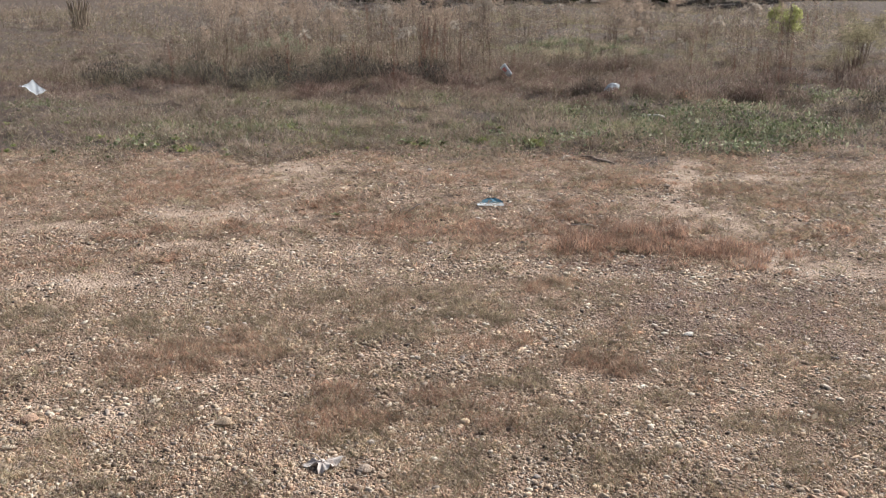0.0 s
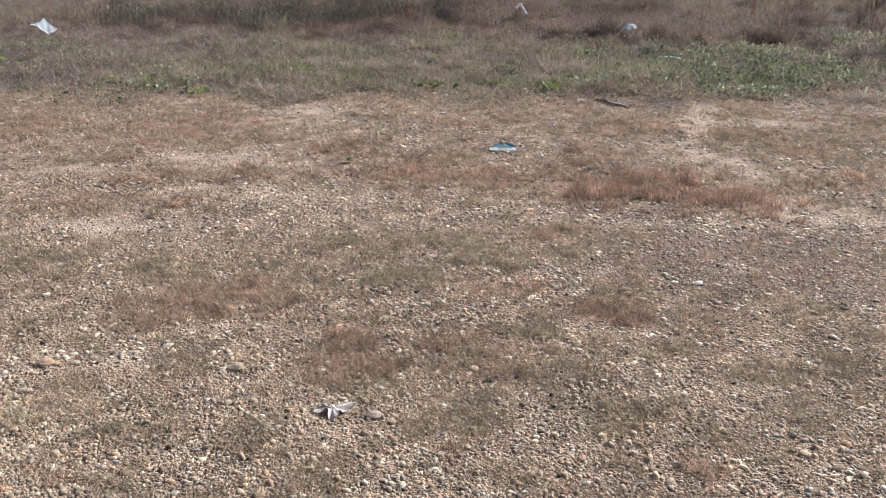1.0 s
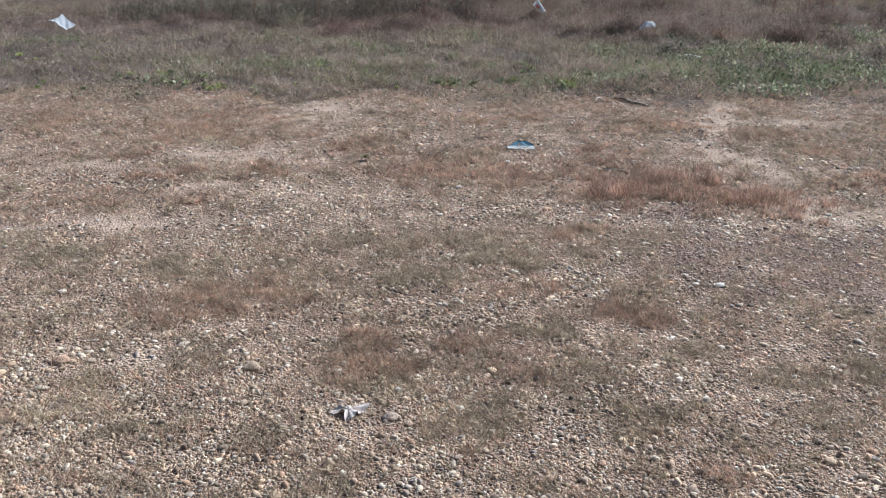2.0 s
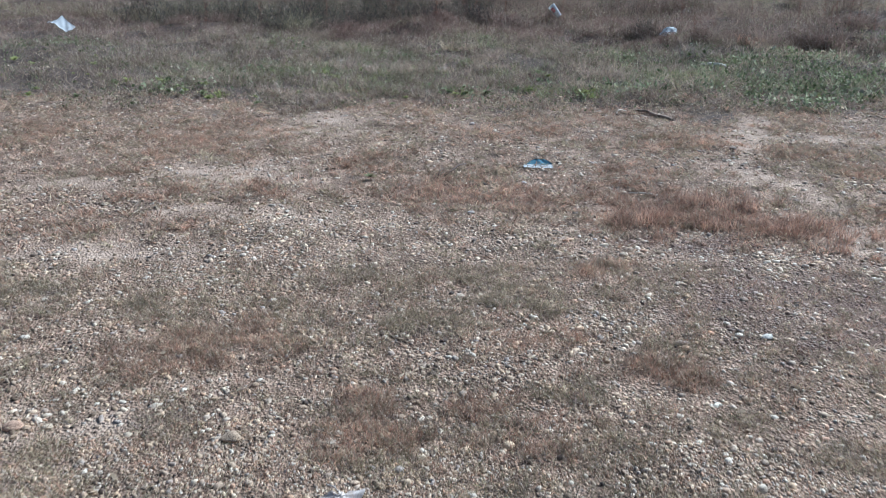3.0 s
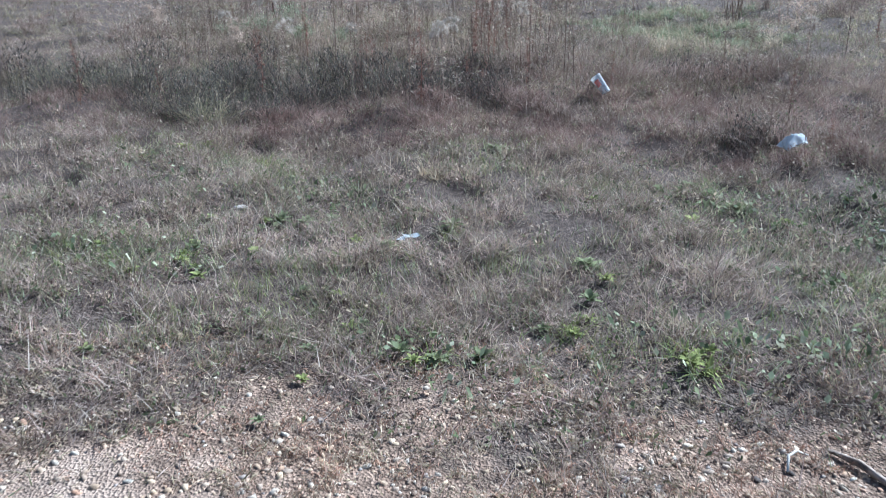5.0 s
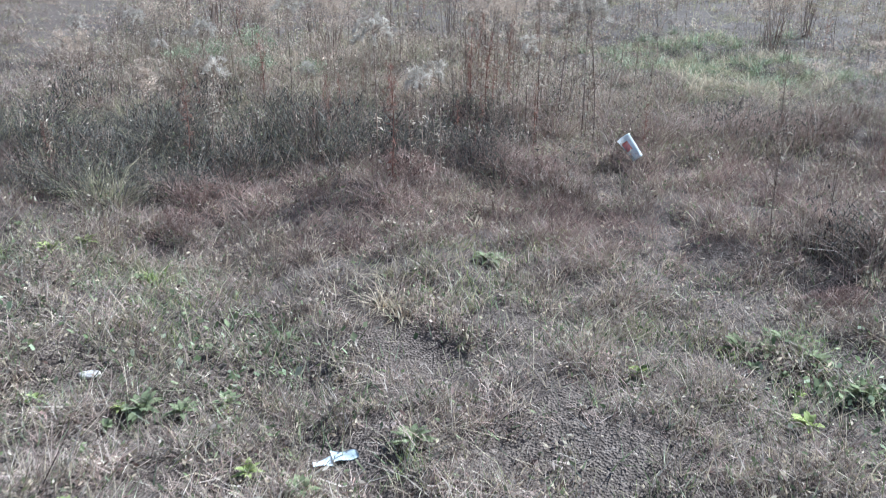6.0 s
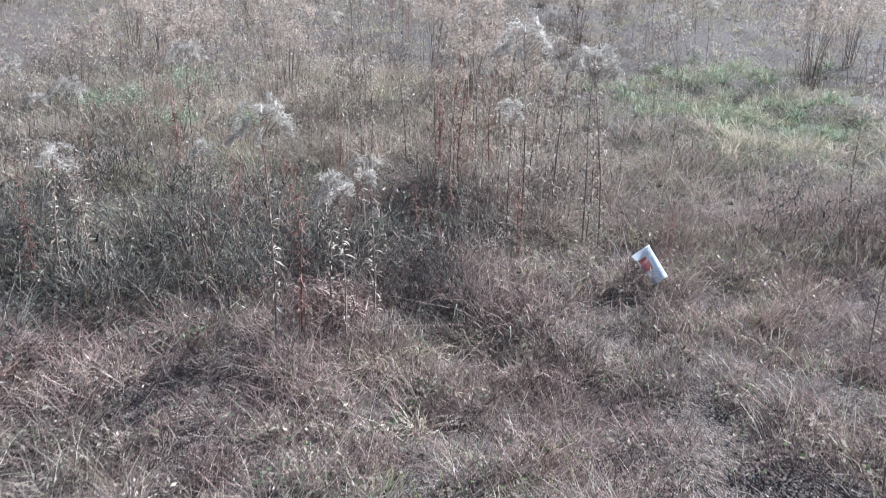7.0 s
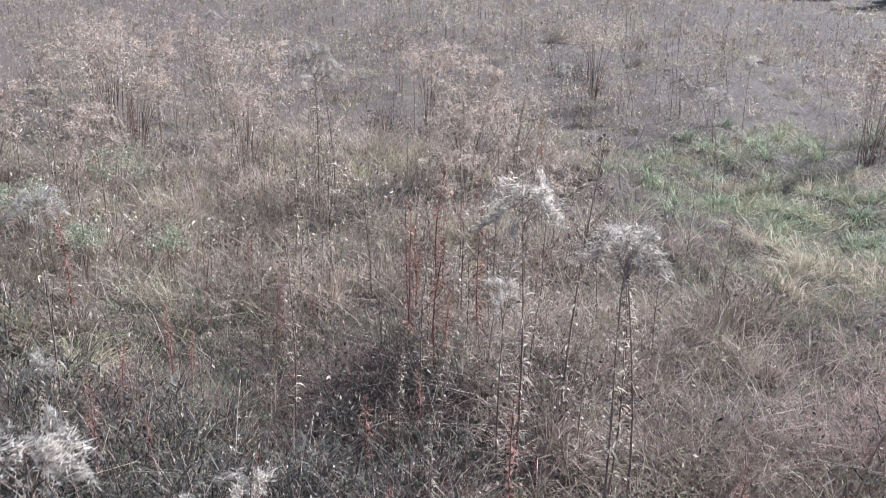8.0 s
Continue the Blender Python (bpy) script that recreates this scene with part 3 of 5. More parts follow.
x4, y4 = keep(x, y, meadow(x, y) * near_line(x) * (0.15 + 0.9 * tussock(x, y)) * (1 - 0.6 * spots(x, y, GREEN_SPOTS)), rng)
x4, y4 = tufted(x4, y4, rng, 0.85, 0.035)
hh = (0.04 + 0.06 * wave(x4, y4, 2.4, 4) ** 2 + 0.085 * tussock(x4, y4)) * np.clip((y4 - meadow_edge(x4)) / 2 + 0.4, 0.3, 1) * U(0.6, 1.5, len(x4))
half = int(len(x4) * 0.6)
grass("meadow_grass", "curled faded brown grass blades of the meadow", M_MEADOW, x4[:half], y4[:half], hh[:half], U(0.003, 0.0055, half), 1.3, 5)
grass("dry_grass", "curled straw-coloured dead blades in the meadow", M_STRAW, x4[half:], y4[half:], hh[half:] * 1.1, U(0.0025, 0.0055, len(x4) - half), 1.4, 15)
x, y = strew(440000, 8.0, 23.5, rng, 0.47, 0.5)
x5, y5 = keep(x, y, meadow(x, y) * near_line(x) * np.clip((y - meadow_edge(x) - 0.1) / 1.3, 0.2, 1) * np.maximum(spots(x, y, GREEN_SPOTS) * 0.9, (0.14 + 0.28 * (y < 12.8)) * np.clip(1.6 * wave(x, y, 2.6, 7) - 0.15, 0, 1)), rng)
x5, y5 = tufted(x5, y5, rng, 0.8, 0.05)
k = np.where((y5 < 13.5) & (rng.uniform(0, 1, len(x5)) < 0.4), 9, rng.integers(0, 3, len(x5)))
spikes("green_grass", "patches of low green grass and clover in the meadow", M_GREEN, x5[k == 0], y5[k == 0], U(0.05, 0.13, (k == 0).sum()), U(0.004, 0.009, (k == 0).sum()), 1.2, 6)
spikes("olive_green_grass", "patches of olive green grass in the meadow", M_OLIVE, x5[k == 1], y5[k == 1], U(0.05, 0.17, (k == 1).sum()), U(0.003, 0.006, (k == 1).sum()), 1.0, 7)
m = k == 2
spikes("lime_grass", "patches of pale green grass in the meadow", M_FRESH, x5[m], y5[m], U(0.04, 0.12, m.sum()), U(0.004, 0.009, m.sum()), 1.0, 18)
# yellow-green tinges
x, y = strew(160000, 8.6, 15.5, rng, 0.45, 0.4)
x, y = keep(x, y, spots(x, y, LIME_SPOTS) * (0.2 + wave(x, y, 8.0, 3)) * 1.1, rng)
x, y = tufted(x, y, rng, 0.85, 0.03)
k = rng.integers(0, 3, len(x))
for i, (nm, lb, mt) in enumerate((("yellow_grass", "yellow-green grass coming up in the meadow", M_LIME), ("young_grass", "soft green grass coming up in the meadow", M_FRESH), ("dull_grass", "dull olive grass in the meadow", M_OLIVE))):
    spikes(nm, lb, mt, x[k == i], y[k == i], U(0.03, 0.11, (k == i).sum()), U(0.003, 0.006, (k == i).sum()), 1.1, 84 + i)
# taller growth at the foot of the weeds
BAND = [(-2.2, 15.0, 1.6, 0.55), (-0.6, 15.3, 1.1, 0.5), (0.75, 14.75, 0.5, 0.35), (-3.6, 15.4, 1.2, 0.6), (2.7, 12.95, 0.5, 0.25), (4.3, 12.5, 1.0, 0.35), (-1.9, 13.8, 0.7, 0.3), (0.3, 16.6, 0.9, 0.5), (-0.6, 17.6, 1.0, 0.6), (5.8, 13.6, 0.9, 0.5), (0.9, 16.0, 0.4, 0.3), (2.0, 16.2, 0.9, 0.5), (2.9, 16.3, 0.9, 0.5), (1.7, 17.3, 0.8, 0.5), (-2.6, 18.5, 1.2, 0.7), (-1.6, 20.0, 1.3, 0.8), (0.6, 19.2, 0.9, 0.6), (-0.5, 22.0, 1.5, 1.0), (-3.8, 20.5, 1.4, 1.0)]
x, y = strew(620000, 11.5, 23.0, rng, 0.36, 0.6)
x8, y8 = keep(x, y, spots(x, y, BAND) ** 1.2 * (0.08 + 1.2 * tussock(x, y) ** 1.5) * np.where((x < 1.0) & (y < 16.9), 1.5, 0.7) * np.where((abs(x - 1.4) < 0.3) & (abs(y - 14.4) < 0.5), 0.0, 1.0), rng)
x8, y8 = tufted(x8, y8, rng, 0.93, 0.032)
k = wave(x8, y8, 2.0, 17) + rng.normal(0, 0.2, len(x8)) - 0.18 * np.clip(x8 - 0.8, 0, 1)
k = np.where((x8 > -1.3) & (x8 <= 0.5) & (y8 < 16.6), np.minimum(k, 0.78) - 0.14, k)
k = np.where((x8 < -0.6) & (y8 > 13.9) & (y8 < 17), np.where(rng.uniform(0, 1, len(x8)) < 0.25, k + 0.3, np.clip(k + 0.25, 0.38, 0.78)), k)
hh = U(0.12, 0.46, len(x8)) * (0.6 + 0.5 * tussock(x8, y8))
for nm, lb, mt, m in (("pale_thicket", "tangled faded pinkish stalks at the foot of the weeds", M_MEADOW, (x8 > 0.5) & (k >= 0.25) & (y8 < 17)), ("brown_thicket", "tangled brown stalks at the foot of the weeds", M_UMBER, (k < 0.36) & (y8 < 17) & ((x8 <= 0.5) | (k < 0.25))), ("grey_thicket", "tangled grey stalks at the foot of the weeds", M_BRUSH, (k >= 0.36) & (k < 0.8) & (y8 < 17) & (x8 <= 0.5)), ("green_thicket", "tangled grey-green growth at the foot of the weeds", M_OLIVE, (k >= 0.8) & ((x8 <= 0.5) | (y8 >= 17))), ("tan_thicket", "tangled tan stalks among the weeds", M_FIELD, (k < 0.8) & (y8 >= 17))):
    grass(nm, lb, mt, x8[m], y8[m], hh[m] * (0.8 if nm == "brown_thicket" else 1.0), U(0.003, 0.0065, m.sum()), 1.5, 51)
# small dead leaves caught in the growth, and long straws lying over it


def flecks(name, label, mat, x, y, z, size, narrow, seed):
    """Small leaf faces turned every way."""
    r = np.random.default_rng(seed)
    n = len(x)
    a1, a2 = r.normal(size=(n, 3)), r.normal(size=(n, 3))
    a1 /= np.linalg.norm(a1, axis=1)[:, None]
    a2 = np.cross(a1, a2)
    a2 /= np.linalg.norm(a2, axis=1)[:, None]
    a1, a2 = a1 * size[:, None], a2 * (size * narrow)[:, None]
    p = np.stack([x, y, ground_z(x, y) + z], 1)
    v = np.stack([p - a1, p + a2, p + a1, p - a2], 1).reshape(-1, 3)
    return tagged(new(name, mesh_of(name, v, np.arange(4 * n).reshape(-1, 4), None, [mat])), label, "weeds", kind="stuff")


x, y = strew(190000, 8.3, 17.5, rng, 0.45, 0.5, 1.25)
x, y = keep(x, y, meadow(x, y) * near_line(x) * (0.1 + 0.9 * tussock(x, y)) * (0.35 + wave(x, y, 2.1, 9)) * 0.85, rng)
x, y = tufted(x, y, rng, 0.9, 0.035)
z = (0.012 + 0.10 * tussock(x, y) * np.clip((y - 8.5) / 3, 0.3, 1)) * U(0.2, 1.1, len(x))
k = rng.choice(5, len(x), p=[0.2, 0.22, 0.1, 0.25, 0.23])
for i, (nm, lb, mt) in enumerate((("curled_leaves", "small curled brown leaves in the meadow grass", M_DRYLEAF), ("faded_leaves", "small faded pinkish leaves in the meadow grass", M_MEADOW), ("brown_leaves", "small dark brown leaves in the meadow grass", M_UMBER),
                                  ("pale_leaves", "small bleached leaves in the meadow grass", M_STRAW), ("green_leaves", "small grey-green leaves in the meadow grass", M_GREEN))):
    m = k == i
    flecks(nm, lb, mt, x[m], y[m], z[m], U(0.007, 0.02, m.sum()), 0.4, 60 + i)
x, y = strew(150000, 12.0, 23.0, rng, 0.36, 0.6)
x, y = keep(x, y, spots(x, y, BAND) * (0.15 + tussock(x, y)) * np.where(y < 17, 1.0, 0.6), rng)
x, y = tufted(x, y, rng, 0.8, 0.06)
z = U(0.03, 0.36, len(x)) * (0.35 + 0.75 * tussock(x, y))
k = wave(x, y, 2.0, 17) + rng.normal(0, 0.2, len(x))
for nm, lb, mt, m in (("brush_leaves", "small dark grey leaves of the tangled brush", M_BRUSH, k < 0.5), ("brush_greens", "small dull green leaves of the tangled brush", M_GREEN, (k >= 0.5) & (k < 0.66)), ("brush_browns", "small dry brown leaves of the tangled brush", M_DRYLEAF, k >= 0.66)):
    flecks(nm, lb, mt, x[m], y[m], z[m], U(0.007, 0.019, m.sum()), 0.4, 71)
x, y = strew(6500, 9.5, 21.0, rng, 0.4, 0.5)
x, y = keep(x, y, near_line(x) * (0.08 + 0.9 * np.clip((y - 10) / 3, 0, 1)) * np.clip(1.8 * wave(x, y, 3.1, 19) - 0.4, 0, 1), rng)
x, y = tufted(x, y, rng, 0.5, 0.12)
grass("fallen_straw", "long bleached straws lying across the growth", M_STRAW, x, y, U(0.08, 0.26, len(x)), U(0.002, 0.0035, len(x)), 2.0, 80)
# fallen leaves and chaff
x, y = strew(2600, 2.3, 20.0, rng, 0.42, 0.4)
n9 = len(x)
p = np.stack([x, y, ground_z(x, y) + U(0.01, 0.03, n9) + 0.06 * meadow(x, y) * U(0, 1, n9)], 1)
a, tilt = U(0, 6.28, n9), rng.normal(0, 0.35, (n9, 2))
ln = (U(0.004, 0.012, n9) + 0.008 * (U(0, 1, n9) < 0.08) + 0.001 * meadow(x, y))[:, None]
d = np.stack([np.cos(a), np.sin(a), tilt[:, 0]], 1) * ln
e = np.stack([-np.sin(a), np.cos(a), tilt[:, 1]], 1) * ln * 0.45
tagged(new("leaf_litter", mesh_of("leaf_litter", np.stack([p - d, p + e, p + d, p - e], 1).reshape(-1, 3), np.arange(4 * n9).reshape(-1, 4), None, [M_STRAW])), "scattered bleached leaf scraps and chaff", "litter", kind="stuff")
# ivy-like leaves on the green patches
x, y = strew(90000, 8.3, 13.5, rng, 0.45, 0.4)
x9, y9 = keep(x, y, spots(x, y, GREEN_SPOTS) ** 1.3 * (0.1 + 0.9 * wave(x, y, 7.0, 5)) * np.where(x > 2.6, 1.0, np.where(x > 1.5, 0.6, 0.25)), rng)
n9 = len(x9)
p = np.stack([x9, y9, ground_z(x9, y9) + U(0.02, 0.11, n9)], 1)
a, tilt = U(0, 6.28, n9), rng.normal(0, 0.7, (n9, 2))
ln = U(0.008, 0.02, n9)[:, None]
d = np.stack([np.cos(a), np.sin(a), tilt[:, 0]], 1) * ln
e = np.stack([-np.sin(a), np.cos(a), tilt[:, 1]], 1) * ln * 0.75
leaf = np.stack([p - d, p + e, p + d, p - e], 1)
pale = wave(x9, y9, 5.0, 3) + rng.normal(0, 0.2, n9) > 0.55
for nm, lb, mt, m in (("ground_ivy", "mat of low dark green broad leaves", M_GREEN, ~pale), ("clover", "mat of low fresh green leaves", M_FRESH, pale)):
    tagged(new(nm, mesh_of(nm, leaf[m].reshape(-1, 3), np.arange(4 * m.sum()).reshape(-1, 4), None, [mt])), lb, "weeds", kind="stuff")
# the weedy field behind: taller, coarser with distance
x, y = strew(330000, 15.0, 75.0, rng, 0.5, 1.0, 2.0)
x6, y6 = keep(x, y, (0.1 + 0.8 * wave(x, y, 1.6, 6)) * (0.12 + 1.1 * tussock(0.7 * x, 0.7 * y) ** 1.4) * (1 - 0.6 * spots(x, y, GREEN_SPOTS)), rng)
x6, y6 = tufted(x6, y6, rng, 0.9, 0.06)
hh = np.clip(0.10 + 0.006 * (y6 - 15), 0.10, 0.36) * U(0.4, 1.6, len(x6)) * (0.3 + 1.6 * tussock(0.6 * x6, 0.6 * y6)) * np.where((x6 < -0.27 * y6) & (y6 < 34), 0.4, 1.0)
wd = np.clip(0.0003 * y6, 0.005, 0.018) * U(0.6, 1.3, len(x6))
k = wave(x6, y6, 1.0, 14) + rng.normal(0, 0.2, len(x6)) > 0.7
low = (x6 < -0.25 * y6) & (y6 < 34) & ~k
spikes("field_grass", "tangled faded brown grass of the old field", M_FIELD, x6[~k & ~low], y6[~k & ~low], hh[~k & ~low] * 0.85, wd[~k & ~low] * 1.2, 2.4, 8)
spikes("reddish_field_mat", "low reddish brown growth at the side of the field", M_UMBER, x6[low], y6[low], hh[low], wd[low], 1.8, 28)
spikes("field_straw", "tangled pale straw of the old field", M_STRAW, x6[k], y6[k], hh[k] * 0.9, wd[k], 2.4, 9)
x, y = strew(230000, 16.5, 36.0, rng, 0.42, 0.5, 1.2)
x, y = keep(x, y, (0.15 + 0.9 * tussock(0.5 * x, 0.5 * y)) * np.where(x > 0.8, 0.55, 0.4) * np.clip((y - 16) / 3, 0.1, 1), rng)
x, y = tufted(x, y, rng, 0.88, 0.06)
k = wave(x, y, 1.3, 41) + 0.5 * wave(x, y, 4.0, 43) + rng.normal(0, 0.14, len(x))
for nm, lb, mt, m in (("field_mat", "low tangled tan growth covering the field", M_FIELD, k < 0.68), ("umber_field_mat", "low dark brown growth covering the field", M_UMBER, (k >= 0.68) & (k < 0.86)), ("green_field_mat", "low grey-green growth covering the field", M_OLIVE, k >= 0.86)):
    n = m.sum()
    spikes(nm, lb, mt, x[m], y[m], U(0.05, 0.15, n) * (0.5 + tussock(0.5 * x[m], 0.5 * y[m])), np.clip(0.0006 * y[m], 0.008, 0.02) * U(0.6, 1.2, n), 2.6, 191)
x, y = strew(60000, 15.5, 60.0, rng, 0.5, 1.0, 2.0)
x7, y7 = keep(x, y, np.clip(1.7 * wave(x, y, 0.8, 22) - 0.5, 0, 1), rng)
spikes("field_greens", "grey-green low growth in the old field", M_OLIVE, x7, y7, U(0.06, 0.28, len(x7)), np.clip(0.00035 * y7, 0.006, 0.02), 1.2, 19)


def grass_tuft(mat, label, blades, reach, seed):
    """A tuft of long arching blades."""
    r = np.random.default_rng(seed)
    root = tagged(new("grass_tuft"), label, "grass tuft", "grass tufts")
    h = Heap()
    for _ in range(blades):
        a, ln, el, w = r.uniform(0, 6.28), reach * r.uniform(0.5, 1.15), r.uniform(0.5, 1.45), r.uniform(0.002, 0.0045)
        d, sd = np.array([np.cos(a), np.sin(a), 0]), np.array([-np.sin(a), np.cos(a), 0])
        b = np.array([*r.normal(0, 0.02, 2), -0.01])
        rows = []
        for u in (0, 0.35, 0.7):
            c = b + d * ln * u * np.cos(el) * (1 + 0.5 * u) + np.array([0, 0, ln * (u * np.sin(el) - 0.45 * u * u)])
            rows += [c - sd * w * (1 - 0.5 * u), c + sd * w * (1 - 0.5 * u)]
        rows.append(b + d * ln * np.cos(el) * 1.5 + np.array([0, 0, ln * (np.sin(el) - 0.5)]))
        h.add(np.array(rows), [[0, 1, 3, 2], [2, 3, 5, 4]], [[4, 5, 6]])
    tagged(part("grass_mass", h.mesh("grass_mass", [mat]), root), kind="stuff")
    return root


# ---------------------------------------------------------------- weeds, one by one


def weed(kind, height, seed):
    """A tall dead weed: stem, side twigs, dry leaves and what it bears at the top."""
    r = np.random.default_rng(seed)
    root = tagged(new("tall_weed"), {"fluff": "tall dead weed with a pale fluffy seed head", "bare": "thin bare dark dead weed stalk with small seed pods",
                                     "plume": "tall tan weed with a feathery drooping plume", "red": "reddish dry weed with curled leaves along its stem"}[kind], "weed", "tall weeds of the field")
    bend = r.uniform(-0.08, 0.08, 2) * height
    f = np.linspace(0, 1, 6)
    axis = np.stack([bend[0] * f ** 2 + 0.012 * np.sin(5 * f + seed), bend[1] * f ** 2 + 0.012 * np.sin(4 * f), height * f - 0.02], 1)
    stem_mat = M_REDSTEM if kind == "red" else M_STEM
    h = Heap()
    h.add(*tube(axis, 0.0042 * (1.15 - f) * (0.7 + 0.3 * height) + 0.0012))
    part("stem", h.mesh("stem", [stem_mat], True), root)
    twigs, tips = Heap(), []
    broad = 0.15 if height > 1.05 else 0.07
    for i in range({"fluff": 17 if height > 1.05 else 8, "bare": 18, "plume": 15, "red": 10}[kind]):
        u = r.uniform({"fluff": 0.8, "plume": 0.68}.get(kind, 0.4), 0.98)
        p = np.array([np.interp(u, f, axis[:, k]) for k in range(3)])
        a, ln = r.uniform(0, 6.28), height * r.uniform(0.05, 0.16) * (1.25 - u) * 2
        e = p + np.array([np.cos(a) * ln * 0.6, np.sin(a) * ln * 0.6, ln * 0.8])
        if kind == "fluff":
            out = broad * r.uniform(0.15, 1.0) ** 0.6
            e = np.array([axis[-1][0] + np.cos(a) * out, axis[-1][1] + np.sin(a) * out, height + 0.01 - 0.75 * out * out / broad + r.uniform(-0.05, 0.03)])
        twigs.add(*tube([p, (p + e) / 2 + (0, 0, -0.01), e], [0.0022, 0.0016, 0.001], 3))
        tips.append(e)
    branching = tagged(part("branching", twigs.mesh("branching", [stem_mat], True), root), kind="stuff")
    tips.append(axis[-1])
    lv = Heap()
    m = {"fluff": 90, "bare": 90, "plume": 70, "red": 110}[kind]
    u = r.uniform(0.12, 0.9, m)
    base = np.stack([np.interp(u, f, axis[:, k]) for k in range(3)], 1)
    a = r.uniform(0, 6.28, m)
    ln, wd = r.uniform(0.02, 0.075, m), r.uniform(0.002, 0.008, m)
    d = np.stack([np.cos(a), np.sin(a), r.uniform(-0.7, 0.5, m)], 1) * ln[:, None]
    s = np.stack([-np.sin(a), np.cos(a), r.uniform(-0.5, 0.5, m)], 1) * wd[:, None]
    mid = base + d * 0.55 + np.array([0, 0, 0.008])
    v = np.stack([base, mid + s, base + d, mid - s], 1).reshape(-1, 3)
    lv.add(v, np.arange(m * 4).reshape(-1, 4))
    tagged(part("foliage", lv.mesh("foliage", [M_REDSTEM if kind == "red" else M_DRYLEAF]), root), kind="stuff")
    hd = Heap()
    if kind == "fluff":
        for e in tips:
            n = 64
            way = (e - axis[-1]) * (1, 1, 0.6) + r.normal(0, 0.03, 3) + (0, 0, 0.02)
            way = way / np.linalg.norm(way) * r.uniform(0.05, 0.085)
            g = r.uniform(0, 1, n)[:, None]
            c = e + way * (g - 0.25) + r.normal(0, 1, (n, 3)) * (0.015 - 0.008 * g) - np.array([0, 0, 0.05]) * g ** 2
            a1 = way[None] * 0.16 + r.normal(0, 0.008, (n, 3))
            a2 = np.cross(a1, r.normal(size=(n, 3)))
            a2 *= 0.0026 / np.linalg.norm(a2, axis=1)[:, None]
            head = Heap()
            head.add(np.stack([c - a1, c + a2, c + a1, c - a2], 1).reshape(-1, 3), np.arange(4 * n).reshape(-1, 4))
            part("seed_head", head.mesh("seed_head", [M_FLUFF]), branching, "pale cream fluffy seed head")
    elif kind == "plume":
        for e in tips:
            n = 56
            g = r.uniform(0, 1, n)[:, None]
            droop = np.array([*(r.normal(0, 0.12, 2)), 0.12])
            c = e + droop * g - np.array([0, 0, 0.08]) * g ** 2
            v, q = leaf_cloud(n, (0, 0, 0), (0.045, 0.045, 0.04), 0.018, r, 0.24)
            hd.add(v + np.repeat(c, 4, axis=0), q)
        tagged(part("plume", hd.mesh("plume", [M_PLUME]), branching, "feathery tan plume"), kind="stuff")
    else:
        for e in tips:
            v, q = leaf_cloud(10, e, (0.012, 0.012, 0.025), 0.008, r)
            hd.add(v, q)
        tagged(part("seed_spike", hd.mesh("seed_spike", [M_STEM if kind == "bare" else M_REDSTEM]), branching), kind="stuff")
    return root


def stand(ob, x, y, turn=0.0, size=1.0, sink=0.01):
    return Matrix.Translation((x, y, float(ground_z(x, y)) - sink)) @ Matrix.Rotation(turn, 4, "Z") @ Matrix.Scale(size, 4)


def place(ob, m):
    """copy_thing with an even scale kept in the pose."""
    c = copy_thing(ob, Matrix.Identity(4))
    c.matrix_basis = m
    return c


WEEDS = {k: [weed(k, h, 31 * i + 7 * len(k)) for i, h in enumerate(hs)] for k, hs in
         {"fluff": (1.3, 1.2, 1.0), "bare": (1.35, 1.1, 0.8), "plume": (1.45, 1.25), "red": (0.75, 0.95)}.items()}
first = {id(w): True for ws in WEEDS.values() for w in ws}


def put(kind, i, x, y, turn, size=1.0):
    w = WEEDS[kind][i % len(WEEDS[kind])]
    m = stand(w, x, y, turn, size)
    if first.pop(id(w), False):
        w.matrix_basis = m
    else:
        place(w, m)


